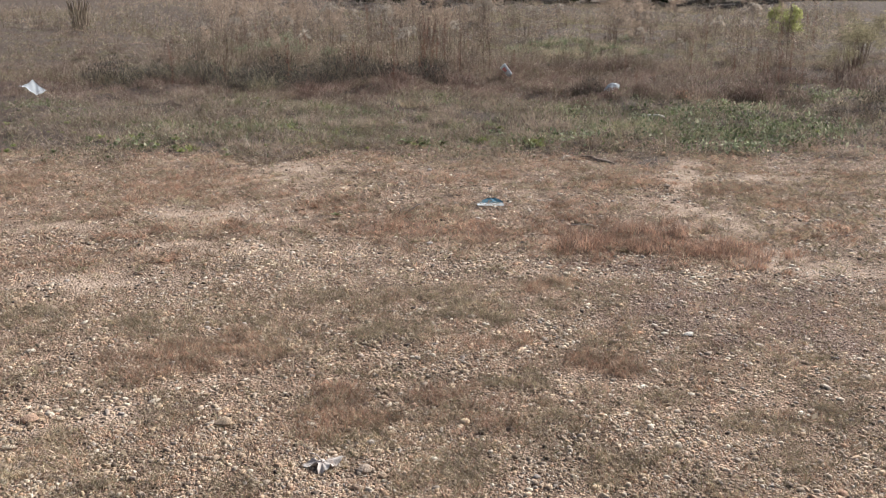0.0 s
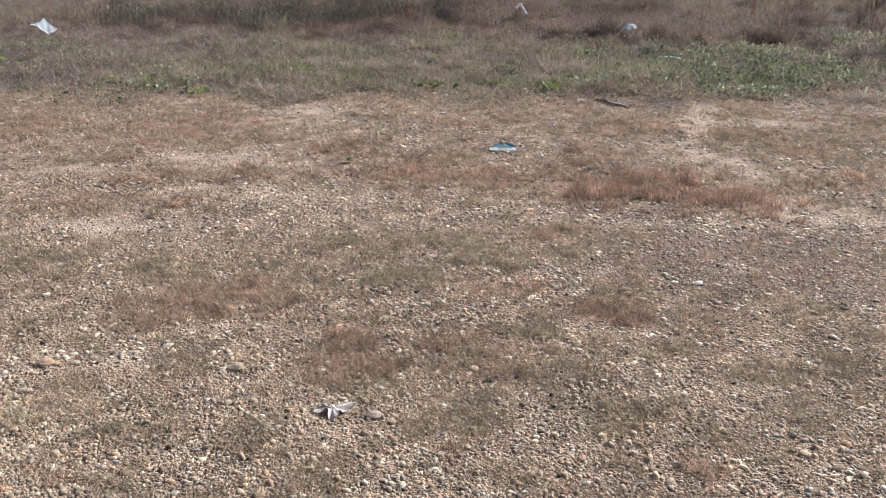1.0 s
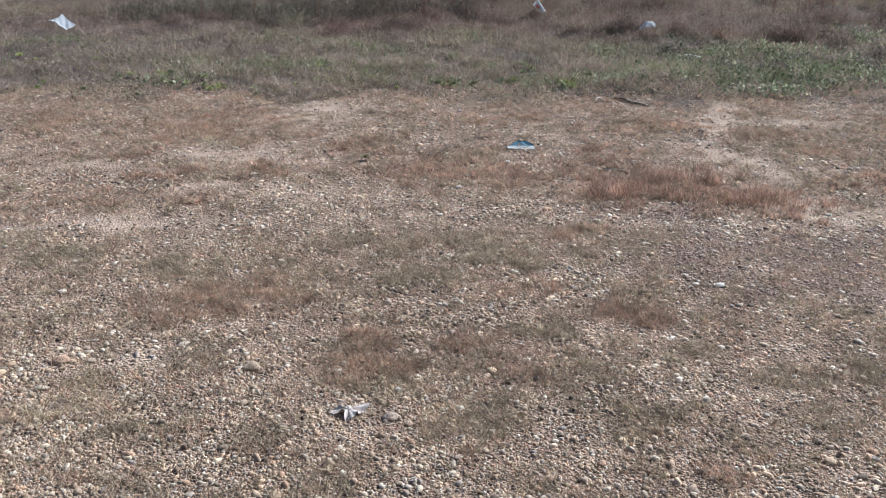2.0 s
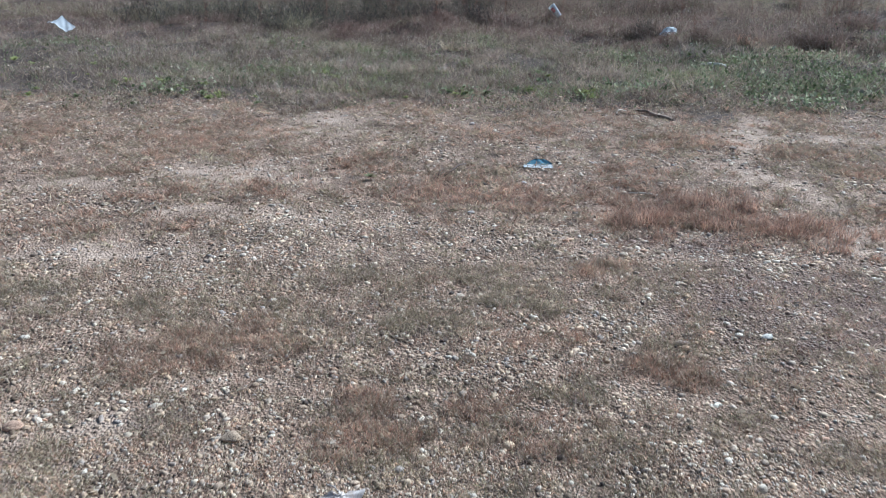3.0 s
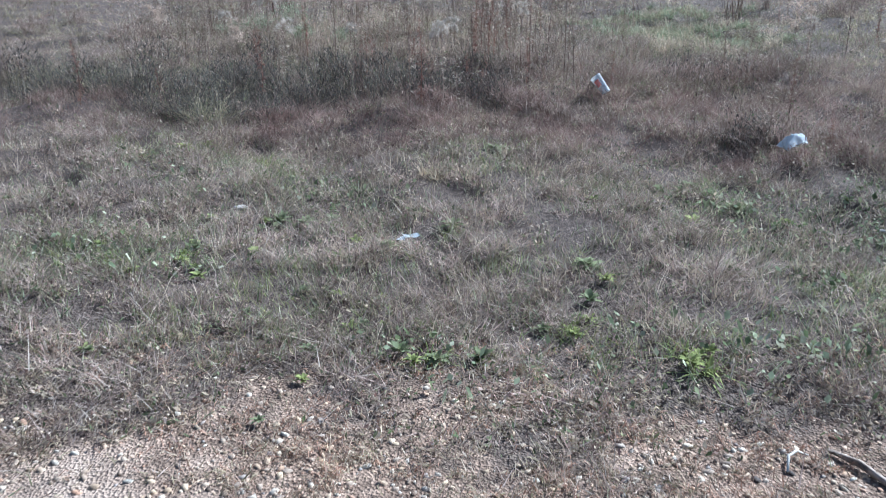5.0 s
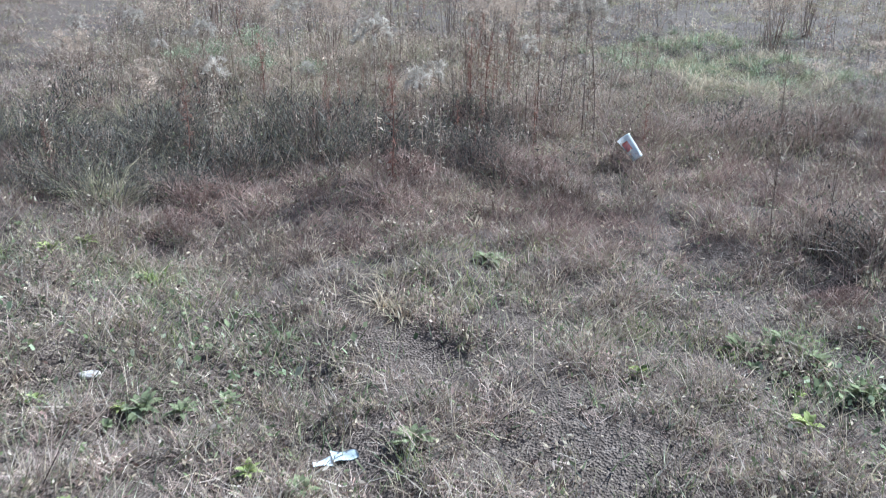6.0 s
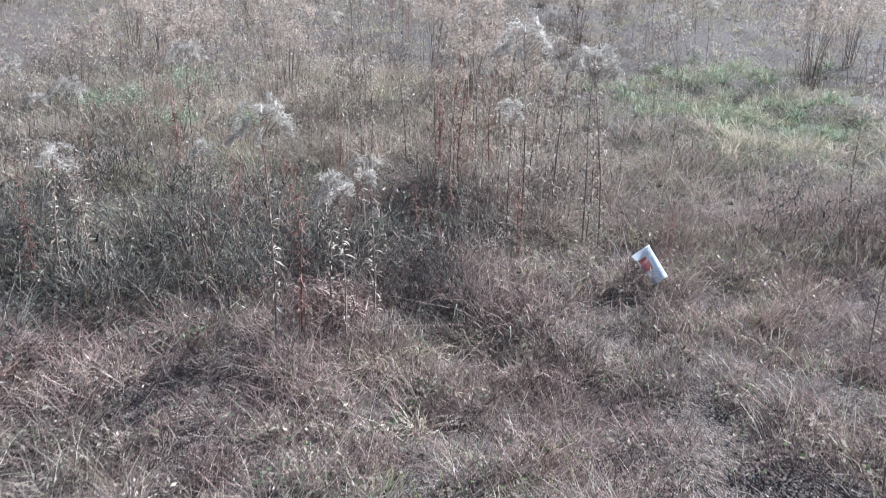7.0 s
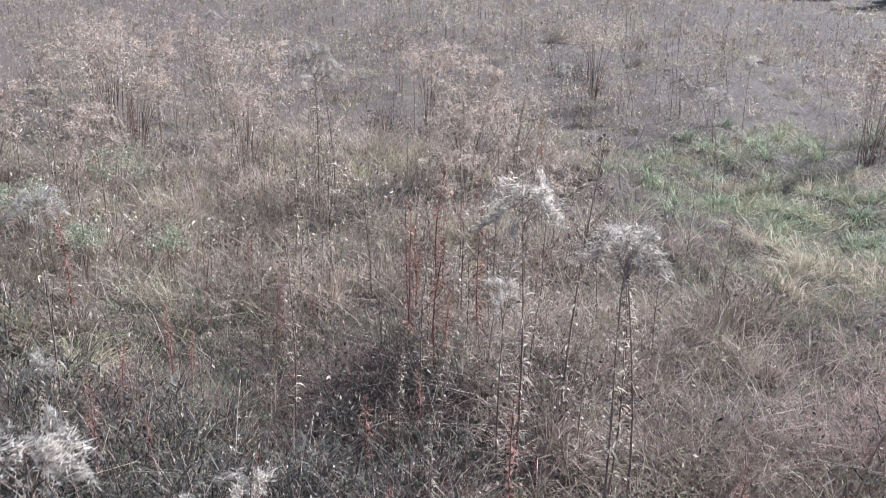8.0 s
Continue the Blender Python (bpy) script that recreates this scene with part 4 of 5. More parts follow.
# the ones that stand out, kind by kind: pattern, place, size
STANDING = {
    "fluff": ((0, -0.41, 13.89, 0.93), (2, -0.12, 14.05, 0.9), (2, 0.0, 14.25, 0.88), (2, -0.2, 14.2, 0.8), (0, 1.1, 15.46, 1.0), (1, 1.22, 15.55, 1.05), (0, 0.74, 15.7, 1.12), (2, 0.66, 15.83, 0.98), (1, 2.6, 20.9, 0.9), (2, 2.75, 20.7, 0.75),
              (0, -0.95, 19.6, 1.12), (1, -0.85, 19.75, 1.1), (2, -1.15, 15.2, 0.7), (0, -2.1, 15.6, 0.8), (0, -1.43, 15.87, 0.88), (2, 3.53, 23.8, 0.95), (2, 1.19, 22.8, 0.95), (0, -3.2, 17.0, 0.75)),
    "plume": ((0, 0.36, 17.7, 0.92), (1, 4.4, 22.2, 1.0), (0, 4.7, 22.4, 1.0), (1, -2.3, 18.4, 0.9), (0, -2.9, 18.9, 0.95), (0, 0.25, 20.4, 0.9), (1, 0.55, 20.6, 0.95), (0, -0.1, 20.7, 0.85), (0, -2.33, 18.1, 0.8), (1, -3.4, 22.9, 1.0),
              (0, -1.7, 21.0, 0.9), (1, -1.9, 20.2, 0.85), (0, -2.7, 20.6, 0.9), (1, -3.6, 19.6, 0.85), (0, -1.5, 18.6, 0.7)),
    "bare": ((0, 0.95, 16.1, 1.1), (1, 1.15, 15.6, 1.0), (1, 2.01, 13.0, 0.75), (0, 2.43, 13.3, 0.7), (2, 2.55, 12.8, 0.9), (1, 2.75, 13.0, 0.75), (0, -0.35, 16.1, 0.8), (1, 0.25, 16.4, 0.8), (0, -0.2, 17.6, 0.8), (1, 2.28, 13.94, 0.7),
             (1, 0.1, 17.2, 0.9), (2, 0.4, 17.5, 1.1), (0, 0.0, 18.3, 0.75), (1, -0.5, 17.9, 0.9), (2, -0.9, 18.5, 1.2), (1, 1.3, 16.4, 0.8), (0, 0.8, 16.3, 0.7), (1, 1.02, 15.9, 0.75)),
    "red": ((1, -0.31, 14.03, 0.95), (0, 0.3, 16.6, 1.1), (1, 0.15, 16.8, 1.0), (0, -2.0, 17.2, 1.0), (1, 0.5, 17.0, 0.9), (0, 0.2, 17.9, 1.2), (0, 0.1, 17.5, 0.9))}
for kind, rows in STANDING.items():
    for i, x, y, s in rows:
        put(kind, i, x, y, random.uniform(0, 6.28), s)
# thin stalks round the torn bag and the tall reddish clump beside it
rng = np.random.default_rng(24)
for _ in range(34):
    x = rng.uniform(2.3, 6.6)
    put(str(rng.choice(["bare", "red", "plume"], p=[0.5, 0.35, 0.15])), int(rng.integers(0, 3)), x, 12.5 + 0.18 * abs(x - 3) + rng.uniform(0, 2.2), rng.uniform(0, 6.28), rng.uniform(0.35, 0.72))
# a stand of short dark and reddish stalks
for _ in range(30):
    put(str(rng.choice(["bare", "red"])), int(rng.integers(0, 3)), rng.uniform(-1.3, 0.9), rng.uniform(15.2, 18.2), rng.uniform(0, 6.28), rng.uniform(0.35, 0.65))
for _ in range(24):
    put(str(rng.choice(["bare", "bare", "red"])), int(rng.integers(0, 3)), rng.uniform(-1.6, 1.3), rng.uniform(16.4, 20.5), rng.uniform(0, 6.28), rng.uniform(0.5, 0.8))
# the thicket they stand in
rng = np.random.default_rng(21)
count = 0
while count < 150:
    y = 14.2 + 22 * rng.uniform() ** 1.6
    x = rng.uniform(-1, 1) * (0.42 * y)
    if y < 17 and not (-4.5 < x < 1.6 or x > 3.0):
        continue
    if spots(np.array([x]), np.array([y]), GREEN_SPOTS)[0] > 0.3 or (abs(x) < 1.4 and y < 16.8) or (x < -0.27 * y and rng.uniform() < 0.75):
        continue
    kind = rng.choice(["fluff", "bare", "bare", "plume", "red"], p=[0.2, 0.25, 0.2, 0.2, 0.15])
    put(str(kind), int(rng.integers(0, 3)), x, y, rng.uniform(0, 6.28), rng.uniform(0.55, 1.05))
    count += 1
# weeds past counting: stalks with leaf and seed specks
for nm, lb, mt, seed, want, leaf, tall in (("field_weeds", "faded tan weeds standing close in the old field", M_FIELD, 1, 1900, 0.019, 0.42), ("leafy_field_weeds", "grey-green leafy weeds among the dead ones", M_OLIVE, 2, 1500, 0.017, 0.36),
                                         ("brown_field_weeds", "brown dead weeds standing close in the old field", M_DRYLEAF, 3, 1100, 0.016, 0.55), ("seeding_weeds", "pale seeding weeds among the dead ones", M_FLUFF, 4, 330, 0.014, 0.65)):
    r = np.random.default_rng(100 + seed)
    x, y = strew(want * 4, 14.8, 46.0, r, 0.44, 0.6, 1.6)
    clump = np.clip(2.2 * wave(x, y, 1.1, 3 + 5 * seed) - 0.55, 0, 1) * np.where((x > 1.5) & (y < 18.5), 0.12, 1.0) * np.where((x < -0.27 * y) & (y < 30), 0.12, 1.0) * (1 - 0.85 * spots(x, y, GREEN_SPOTS))
    x, y = keep(x, y, clump, r)
    x, y = x[:want], y[:want]
    n, m = len(x), 11
    h = tall * r.uniform(0.45, 1.3, n) * np.clip((y - 13.5) / 4, 0.45, 1)
    lx, ly = r.normal(0, 0.14, n) * h, r.normal(0, 0.14, n) * h
    z = ground_z(x, y)
    w = np.clip(0.00035 * y, 0.0045, 0.013)
    stalk = np.stack([np.stack([x - w / 2, y, z], 1), np.stack([x + w / 2, y, z], 1), np.stack([x + lx, y + ly, z + h], 1)], 1).reshape(-1, 3)
    tagged(new(nm + "_stalks", mesh_of(nm, stalk, None, np.arange(3 * n).reshape(-1, 3), [M_STEM if seed != 2 else M_OLIVE])), lb.replace("weeds", "weed stalks"), "weeds", kind="stuff")
    u = r.uniform(0.25, 1.0, (n, m)) ** (0.45 if seed == 4 else 0.7)
    spread = (0.05 + 0.09 * u) * np.minimum(h, 0.8)[:, None] * 1.4
    p = np.stack([x[:, None] + lx[:, None] * u + r.normal(0, 1, (n, m)) * spread, y[:, None] + ly[:, None] * u + r.normal(0, 1, (n, m)) * spread, z[:, None] + h[:, None] * u], -1).reshape(-1, 3)
    sz = (leaf * np.clip(y / 20, 0.8, 1.9))[:, None].repeat(m, 1).ravel() * r.uniform(0.5, 1.4, n * m)
    a1, a2 = r.normal(size=(n * m, 3)), r.normal(size=(n * m, 3))
    a1 /= np.linalg.norm(a1, axis=1)[:, None]
    a2 = np.cross(a1, a2)
    a2 /= np.linalg.norm(a2, axis=1)[:, None]
    a1, a2 = a1 * sz[:, None], a2 * sz[:, None] * 0.4
    tagged(new(nm, mesh_of(nm, np.stack([p - a1, p + a2, p + a1, p - a2], 1).reshape(-1, 3), np.arange(4 * n * m).reshape(-1, 4), None, [mt])), lb, "weeds", kind="stuff")
TUFTS = [grass_tuft(M_STRAW, "tuft of pale straw-coloured arching grass", 60, 0.26, 1), grass_tuft(M_STRAW, "sprawling tuft of long bleached grass blades", 46, 0.6, 2),
         grass_tuft(M_FRESH, "tuft of green arching grass", 80, 0.32, 3), grass_tuft(M_LIME, "small tuft of yellow-green grass", 46, 0.16, 4),
         grass_tuft(M_MEADOW, "tuft of faded brown grass", 80, 0.22, 5), grass_tuft(M_OLIVE, "tuft of grey-green grass", 70, 0.34, 6), grass_tuft(M_RUSSET, "tuft of short russet grass", 70, 0.12, 7)]
unused = {id(b): True for b in TUFTS}


def put_tuft(i, x, y, s):
    b = TUFTS[i]
    m = stand(b, x, y, 7 * x + 3 * y, s)
    if unused.pop(id(b), False):
        b.matrix_basis = m
    else:
        place(b, m)


for i, x, y, s in ((0, 0.05, 13.9, 0.9), (0, 0.12, 13.98, 0.8), (0, 0.3, 13.35, 0.8), (0, 0.75, 14.5, 1.1), (3, -1.76, 10.14, 1.1), (3, -1.35, 10.22, 1.0), (3, 0.74, 9.37, 1.0), (3, 1.26, 8.95, 1.2), (3, 1.19, 9.1, 1.0), (3, -2.15, 8.97, 1.1), (3, 0.81, 13.2, 1.2),
                   (3, 0.1, 8.98, 0.9), (6, 3.52, 12.1, 2.8), (6, 3.6, 12.15, 2.4), (3, -1.4, 12.3, 1.3), (3, 1.12, 11.98, 1.1), (5, -1.5, 12.4, 0.7), (0, -1.45, 13.2, 0.7), (3, -0.9, 21.3, 2.0), (3, 0.55, 20.2, 1.6), (2, 0.6, 20.0, 0.7), (3, 4.55, 13.2, 1.6), (0, -0.15, 12.0, 0.9), (0, -0.05, 11.9, 0.8)):
    put_tuft(i, x, y, s)
# swathes of tufts: pattern, middle, half-width, half-depth, number, size
rng = np.random.default_rng(40)
GREEN_SWATHES = ((2, 3.5, 20.2, 1.1, 1.5, 30, 1.15), (5, 3.3, 19.6, 1.1, 1.3, 18, 0.95), (1, 3.2, 18.6, 1.1, 0.9, 16, 0.8), (1, 3.7, 20.6, 1.2, 1.2, 12, 0.8), (2, 2.6, 21.8, 0.8, 1.0, 14, 1.1), (2, 4.2, 23.4, 1.2, 1.2, 16, 1.2), (1, 2.4, 18.0, 0.5, 0.6, 7, 0.7))
EDGE_SWATHES = ((5, -2.1, 16.7, 0.9, 0.7, 14, 1.1), (5, -3.2, 16.2, 0.7, 0.5, 8, 1.0), (2, -2.3, 16.6, 0.9, 0.5, 8, 0.8), (0, 1.0, 15.8, 0.5, 0.7, 7, 0.9), (1, 1.0, 16.6, 0.6, 0.6, 6, 0.6), (0, 0.5, 14.2, 0.5, 0.35, 9, 0.8), (1, 5.4, 11.4, 1.0, 0.9, 8, 0.5), (0, 5.6, 12.4, 0.9, 0.7, 14, 0.9))
for i, cx, cy, rx, ry, many, size in GREEN_SWATHES + EDGE_SWATHES:
    for _ in range(many):
        put_tuft(i, cx + rng.normal(0, rx * 0.55), cy + rng.normal(0, ry * 0.55), size * rng.uniform(0.75, 1.15))
rng = np.random.default_rng(41)
for _ in range(40):
    y = 9.2 + 16 * rng.uniform() ** 1.1
    x = 0.3 + rng.normal(0, 0.2 * y)
    put_tuft(int(rng.choice([0, 4, 4, 5, 1], p=[0.3, 0.25, 0.25, 0.14, 0.06])), x, y, rng.uniform(0.45, 1.0) * (0.6 + 0.4 * min(1, (y - 8.5) / 4)))
for cx, cy, rx, ry in RUSSET_SPOTS:
    for _ in range(2):
        put_tuft(6, cx + rng.normal(0, rx * 0.45), cy + rng.normal(0, ry * 0.45), rng.uniform(0.4, 0.75))


for _ in range(14):
    x, y = rng.uniform(-2.6, 3.0), rng.uniform(5.6, 8.6)
    put_tuft(int(rng.choice([6, 4, 4])), x, y, rng.uniform(0.3, 0.6))


def brush(seed, wide, high, dark=True, n_leaves=480):
    """A low tangled clump of twigs and small leaves."""
    r = np.random.default_rng(seed)
    root = tagged(new("low_brush"), "low reddish brown clump of dry leafy twigs" if dark == "red" else "low dark tangled brush clump with small grey leaves" if dark else "low brown tangled brush clump of dry twigs", "brush", "low brush at the edge of the weeds")
    tw = Heap()
    n = 45
    for _ in range(n):
        a, ln = r.uniform(0, 6.28), high * r.uniform(0.6, 1.15)
        b = np.array([r.normal(0, wide * 0.3), r.normal(0, wide * 0.3), -0.02])
        e = b + np.array([np.cos(a) * wide * r.uniform(0.1, 0.6), np.sin(a) * wide * r.uniform(0.1, 0.6), ln])
        tw.add(*tube([b, b * 0.4 + e * 0.6 + (0, 0, ln * 0.1), e], [0.0028, 0.002, 0.001], 3))
    tagged(part("branching", tw.mesh("branching", [M_STEM], True), root), kind="stuff")
    n = n_leaves
    p = r.normal(0, 1, (n, 2)) * wide * 0.42
    z = high * r.uniform(0.03, 0.95, n) * np.clip(1.2 - np.hypot(p[:, 0], p[:, 1]) / wide, 0.2, 1)
    v, q, t = blade_arrays(p[:, 0], p[:, 1], z, r.uniform(0.02, 0.07 if dark else 0.12, n), r.uniform(0.004, 0.011, n), r, 1.6)
    tagged(part("foliage", mesh_of("foliage", v, q, t, [M_UMBER if dark == "red" else M_BRUSH if dark else M_MEADOW]), root), kind="stuff")
    return root


BRUSH = [brush(3, 0.45, 0.36, True, 800), brush(4, 0.35, 0.32, True, 700), brush(5, 0.4, 0.34, False), brush(6, 0.5, 0.5), brush(8, 0.36, 0.24, "red", 1000)]
fresh = {id(b): True for b in BRUSH}
THICKET = ((-1.6, 14.6, 1.0), (-2.3, 14.4, 1.0), (0.05, 14.1, 0.6), (-1.0, 14.9, 1.1), (-0.5, 15.1, 1.1), (-3.2, 14.9, 1.1), (0.95, 14.1, 0.8), (0.85, 14.35, 0.8), (0.3, 14.6, 0.8), (-1.9, 13.9, 0.7), (-2.9, 13.9, 0.8), (-0.1, 15.5, 1.1), (0.4, 15.8, 0.9), (-4.2, 15.4, 1.2), (-5.2, 16.0, 1.2),
           (-3.9, 17.0, 1.2), (-2.4, 16.8, 1.2), (0.9, 17.0, 0.8), (-2.7, 15.8, 1.1), (-1.5, 16.0, 1.1), (-1.35, 14.45, 0.9), (-0.75, 14.6, 0.9), (-1.9, 14.8, 1.0), (-0.25, 14.7, 0.9), (-2.7, 14.7, 1.0), (-1.3, 15.3, 1.1), (0.15, 15.0, 0.9), (1.0, 14.2, 0.6), (-0.9, 15.7, 1.1))
EDGE = ((2.6, 13.1, 0.8), (3.05, 12.9, 0.7), (2.3, 13.2, 0.6), (3.6, 12.9, 0.8), (4.3, 12.5, 0.9), (5.0, 12.0, 0.9), (3.9, 12.3, 0.6), (4.55, 11.0, 0.7), (4.85, 10.5, 0.8), (5.3, 10.7, 0.8), (5.9, 11.6, 0.9), (5.6, 14.5, 1.1), (6.4, 13.6, 1.1), (1.4, 13.9, 0.5), (2.2, 11.9, 0.5))
for i, (x, y, s) in enumerate(THICKET + EDGE):
    b = BRUSH[i % 4 if i < 4 else i % 2 if x < 0.7 or (x > 4.4 and y < 11.7) else 2]
    m = stand(b, x, y, i * 1.3, s * (1.08 if x < 0.7 and y > 14.2 else 0.9))
    if fresh.pop(id(b), False):
        b.matrix_basis = m
    else:
        place(b, m)


for x, y, s in ((2.5, 12.95, 0.9), (2.58, 13.15, 0.8), (3.5, 12.0, 0.5)):
    place(BRUSH[0], stand(None, x, y, 3 * x, s))
for j, (x, y, s) in enumerate(((-0.25, 14.3, 1.0), (2.6, 12.2, 0.6), (3.0, 12.25, 0.7), (2.25, 12.3, 0.6), (3.4, 12.3, 0.6), (0.15, 13.0, 0.6), (0.8, 13.8, 0.8), (0.75, 14.5, 1.0), (-0.45, 13.0, 0.6), (3.2, 12.9, 0.8), (2.3, 13.9, 0.6), (2.15, 12.3, 0.6), (-1.6, 13.2, 0.7))):
    m = stand(None, x, y, j * 1.1, s)
    if j == 0:
        BRUSH[4].matrix_basis = m
    else:
        place(BRUSH[4], m)
rng = np.random.default_rng(63)
for _ in range(70):
    y = 15.5 + 17 * rng.uniform() ** 1.4
    x = rng.uniform(-1, 1) * 0.4 * y
    if spots(np.array([x]), np.array([y]), GREEN_SPOTS)[0] < 0.4:
        place(BRUSH[int(rng.choice([2, 2, 2, 3]))], stand(None, x, y, rng.uniform(0, 6.28), rng.uniform(0.5, 1.05)))


def rosette(seed, mat, leaves, size, label, single=True):
    """A low weed with broad folded leaves spreading from its crown."""
    r = np.random.default_rng(seed)
    root = tagged(new("leafy_weed"), label, "weed", "green leafy weeds")
    h = Heap()
    for i in range(leaves):
        a, ln, el = r.uniform(0, 6.28), size * r.uniform(0.5, 1.1), r.uniform(0.25, 1.1)
        d, s = np.array([np.cos(a), np.sin(a)]), np.array([-np.sin(a), np.cos(a)])
        rows = []
        for u, w in ((0.0, 0.03), (0.35, 0.15), (0.7, 0.13), (1.0, 0.02)):
            c = np.array([*(d * ln * u * np.cos(el)), ln * (u * np.sin(el) - 0.35 * u * u)])
            rows += [c + np.array([*(s * w * ln), 0.1 * w * ln]), c - (0, 0, 0.06 * ln * w), c - np.array([*(s * w * ln), -0.1 * w * ln])]
        q = [[3 * k + j, 3 * k + j + 1, 3 * k + j + 4, 3 * k + j + 3] for k in range(3) for j in range(2)]
        h.add(np.array(rows) + (0, 0, 0.015), q)
        if single:
            part("leaf", h.mesh("leaf", [mat], True), root)
            h = Heap()
    if not single:
        tagged(part("foliage", h.mesh("foliage", [mat], True), root), kind="stuff")
    return root


ROSETTES = [rosette(1, M_GREEN, 22, 0.085, "low dark green leafy weed in the grass"), rosette(2, M_LIME, 26, 0.09, "bright yellow-green leafy weed in the grass"),
            rosette(3, M_GREEN, 30, 0.11, "bushy dark green leafy weed in the grass"),
            rosette(4, M_GREEN, 22, 0.085, "low dark green leafy weed in the grass", False), rosette(5, M_LIME, 26, 0.09, "bright yellow-green leafy weed in the grass", False),
            rosette(6, M_GREEN, 30, 0.11, "bushy dark green leafy weed in the grass", False)]
fresh = {id(b): True for b in ROSETTES}


def put_rosette(i, x, y, s):
    b = ROSETTES[i]
    m = stand(b, x, y, 5 * x + y, s * 0.84, -0.01)
    if fresh.pop(id(b), False):
        b.matrix_basis = m
    else:
        place(b, m)


DARK_GREENS = ((0, -0.83, 10.99, 1.3), (2, -0.99, 10.98, 1.2), (0, -0.68, 11.1, 1.2), (2, 0.12, 10.69, 1.1), (2, 1.56, 11.77, 1.4), (2, 1.77, 11.79, 1.4), (0, 1.66, 11.7, 1.3), (2, 0.37, 12.55, 1.2), (0, 0.45, 12.62, 1.1), (0, -0.23, 10.41, 1.1), (2, 1.94, 11.26, 1.4), (2, 0.88, 10.14, 1.2),
               (2, 0.13, 8.96, 0.9), (0, 0.6, 9.35, 0.8), (0, -1.7, 8.55, 0.9), (0, -0.5, 8.4, 0.6), (2, -2.3, 9.0, 1.0), (0, -2.6, 9.3, 1.0), (2, 1.85, 11.6, 1.1), (2, 2.6, 9.8, 1.0), (0, -0.6, 10.9, 0.8), (2, -1.5, 12.3, 0.8), (0, -1.39, 14.2, 0.9), (0, -0.46, 6.16, 0.8))
YELLOW_GREENS = ((1, -2.12, 12.61, 1.4), (1, -2.01, 12.82, 1.4), (1, 1.63, 11.0, 1.2), (1, 0.95, 9.95, 1.0), (1, 1.2, 9.0, 1.1), (1, 1.3, 9.1, 0.8), (1, 0.75, 9.3, 0.8), (1, -1.55, 9.9, 1.1), (1, -1.35, 10.1, 0.8), (1, -0.95, 10.2, 0.9), (1, -2.2, 8.8, 0.9), (1, 0.81, 13.2, 0.9), (1, 2.2, 10.0, 0.8), (1, -0.4, 8.75, 0.6))
for i, x, y, s in DARK_GREENS + YELLOW_GREENS:
    put_rosette(i, x, y, s)
rng = np.random.default_rng(8)
n = 0
while n < 110:
    x, y = rng.uniform(-4.5, 5.5), rng.uniform(8.7, 13.0)
    g = spots(np.array([x]), np.array([y]), GREEN_SPOTS)[0]
    if rng.uniform() < 0.08 + 0.9 * g:
        put_rosette(3 + int(rng.choice([0, 0, 2, 1])), x, y, rng.uniform(0.5, 1.0))
        n += 1


for _ in range(46):
    x, y = rng.uniform(-4.8, 1.2), rng.uniform(8.75, 11.4)
    put_rosette(3 + int(rng.choice([1, 1, 0])), x, y, rng.uniform(0.4, 0.85))
for x, y in ((-5.0, 11.0), (-4.7, 10.8), (-4.45, 10.9), (-3.6, 9.9), (-3.2, 9.6), (-2.9, 9.7), (-2.4, 9.4), (-3.9, 10.5)):
    put_rosette(1, x, y, rng.uniform(0.8, 1.2))


def big_bush(name, label, seed, wide, high, mat, stems=26, leaves=900, leaf=0.035, narrow=0.5):
    r = np.random.default_rng(seed)
    root = tagged(new(name), label, "bush")
    st, tips = Heap(), []
    for _ in range(stems):
        a, o = r.uniform(0, 6.28), wide * 0.5 * r.uniform(0.3, 1.0)
        e = np.array([np.cos(a) * o, np.sin(a) * o, high * r.uniform(0.75, 1.05)])
        b = np.array([np.cos(a), np.sin(a), 0]) * wide * (0.13 if name == "shrub" else 0.08) * r.uniform(0.3, 1.0)
        st.add(*tube([b - (0, 0, 0.03), b * 0.5 + e * (0.3, 0.3, 0.45), e], [0.012, 0.009, 0.004] if name == "shrub" else [0.007 * high, 0.005 * high, 0.003] if narrow > 0.3 else [0.005, 0.004, 0.002], 4))
        tips.append(e)
    tagged(part("branching", st.mesh("branching", [M_DRYLEAF if name == "shrub" else M_STEM], True), root), kind="stuff")
    cr = Heap()
    for e in tips:
        v, q = leaf_cloud(leaves // stems, e * (1, 1, 0.86 if name != "yellow_bush" else r.uniform(0.15, 0.9)), (wide * 0.16, wide * 0.16, high * 0.18), leaf, r, narrow)
        cr.add(v, q)
    tagged(part("crown", cr.mesh("crown", [mat]), root), kind="stuff")
    return root


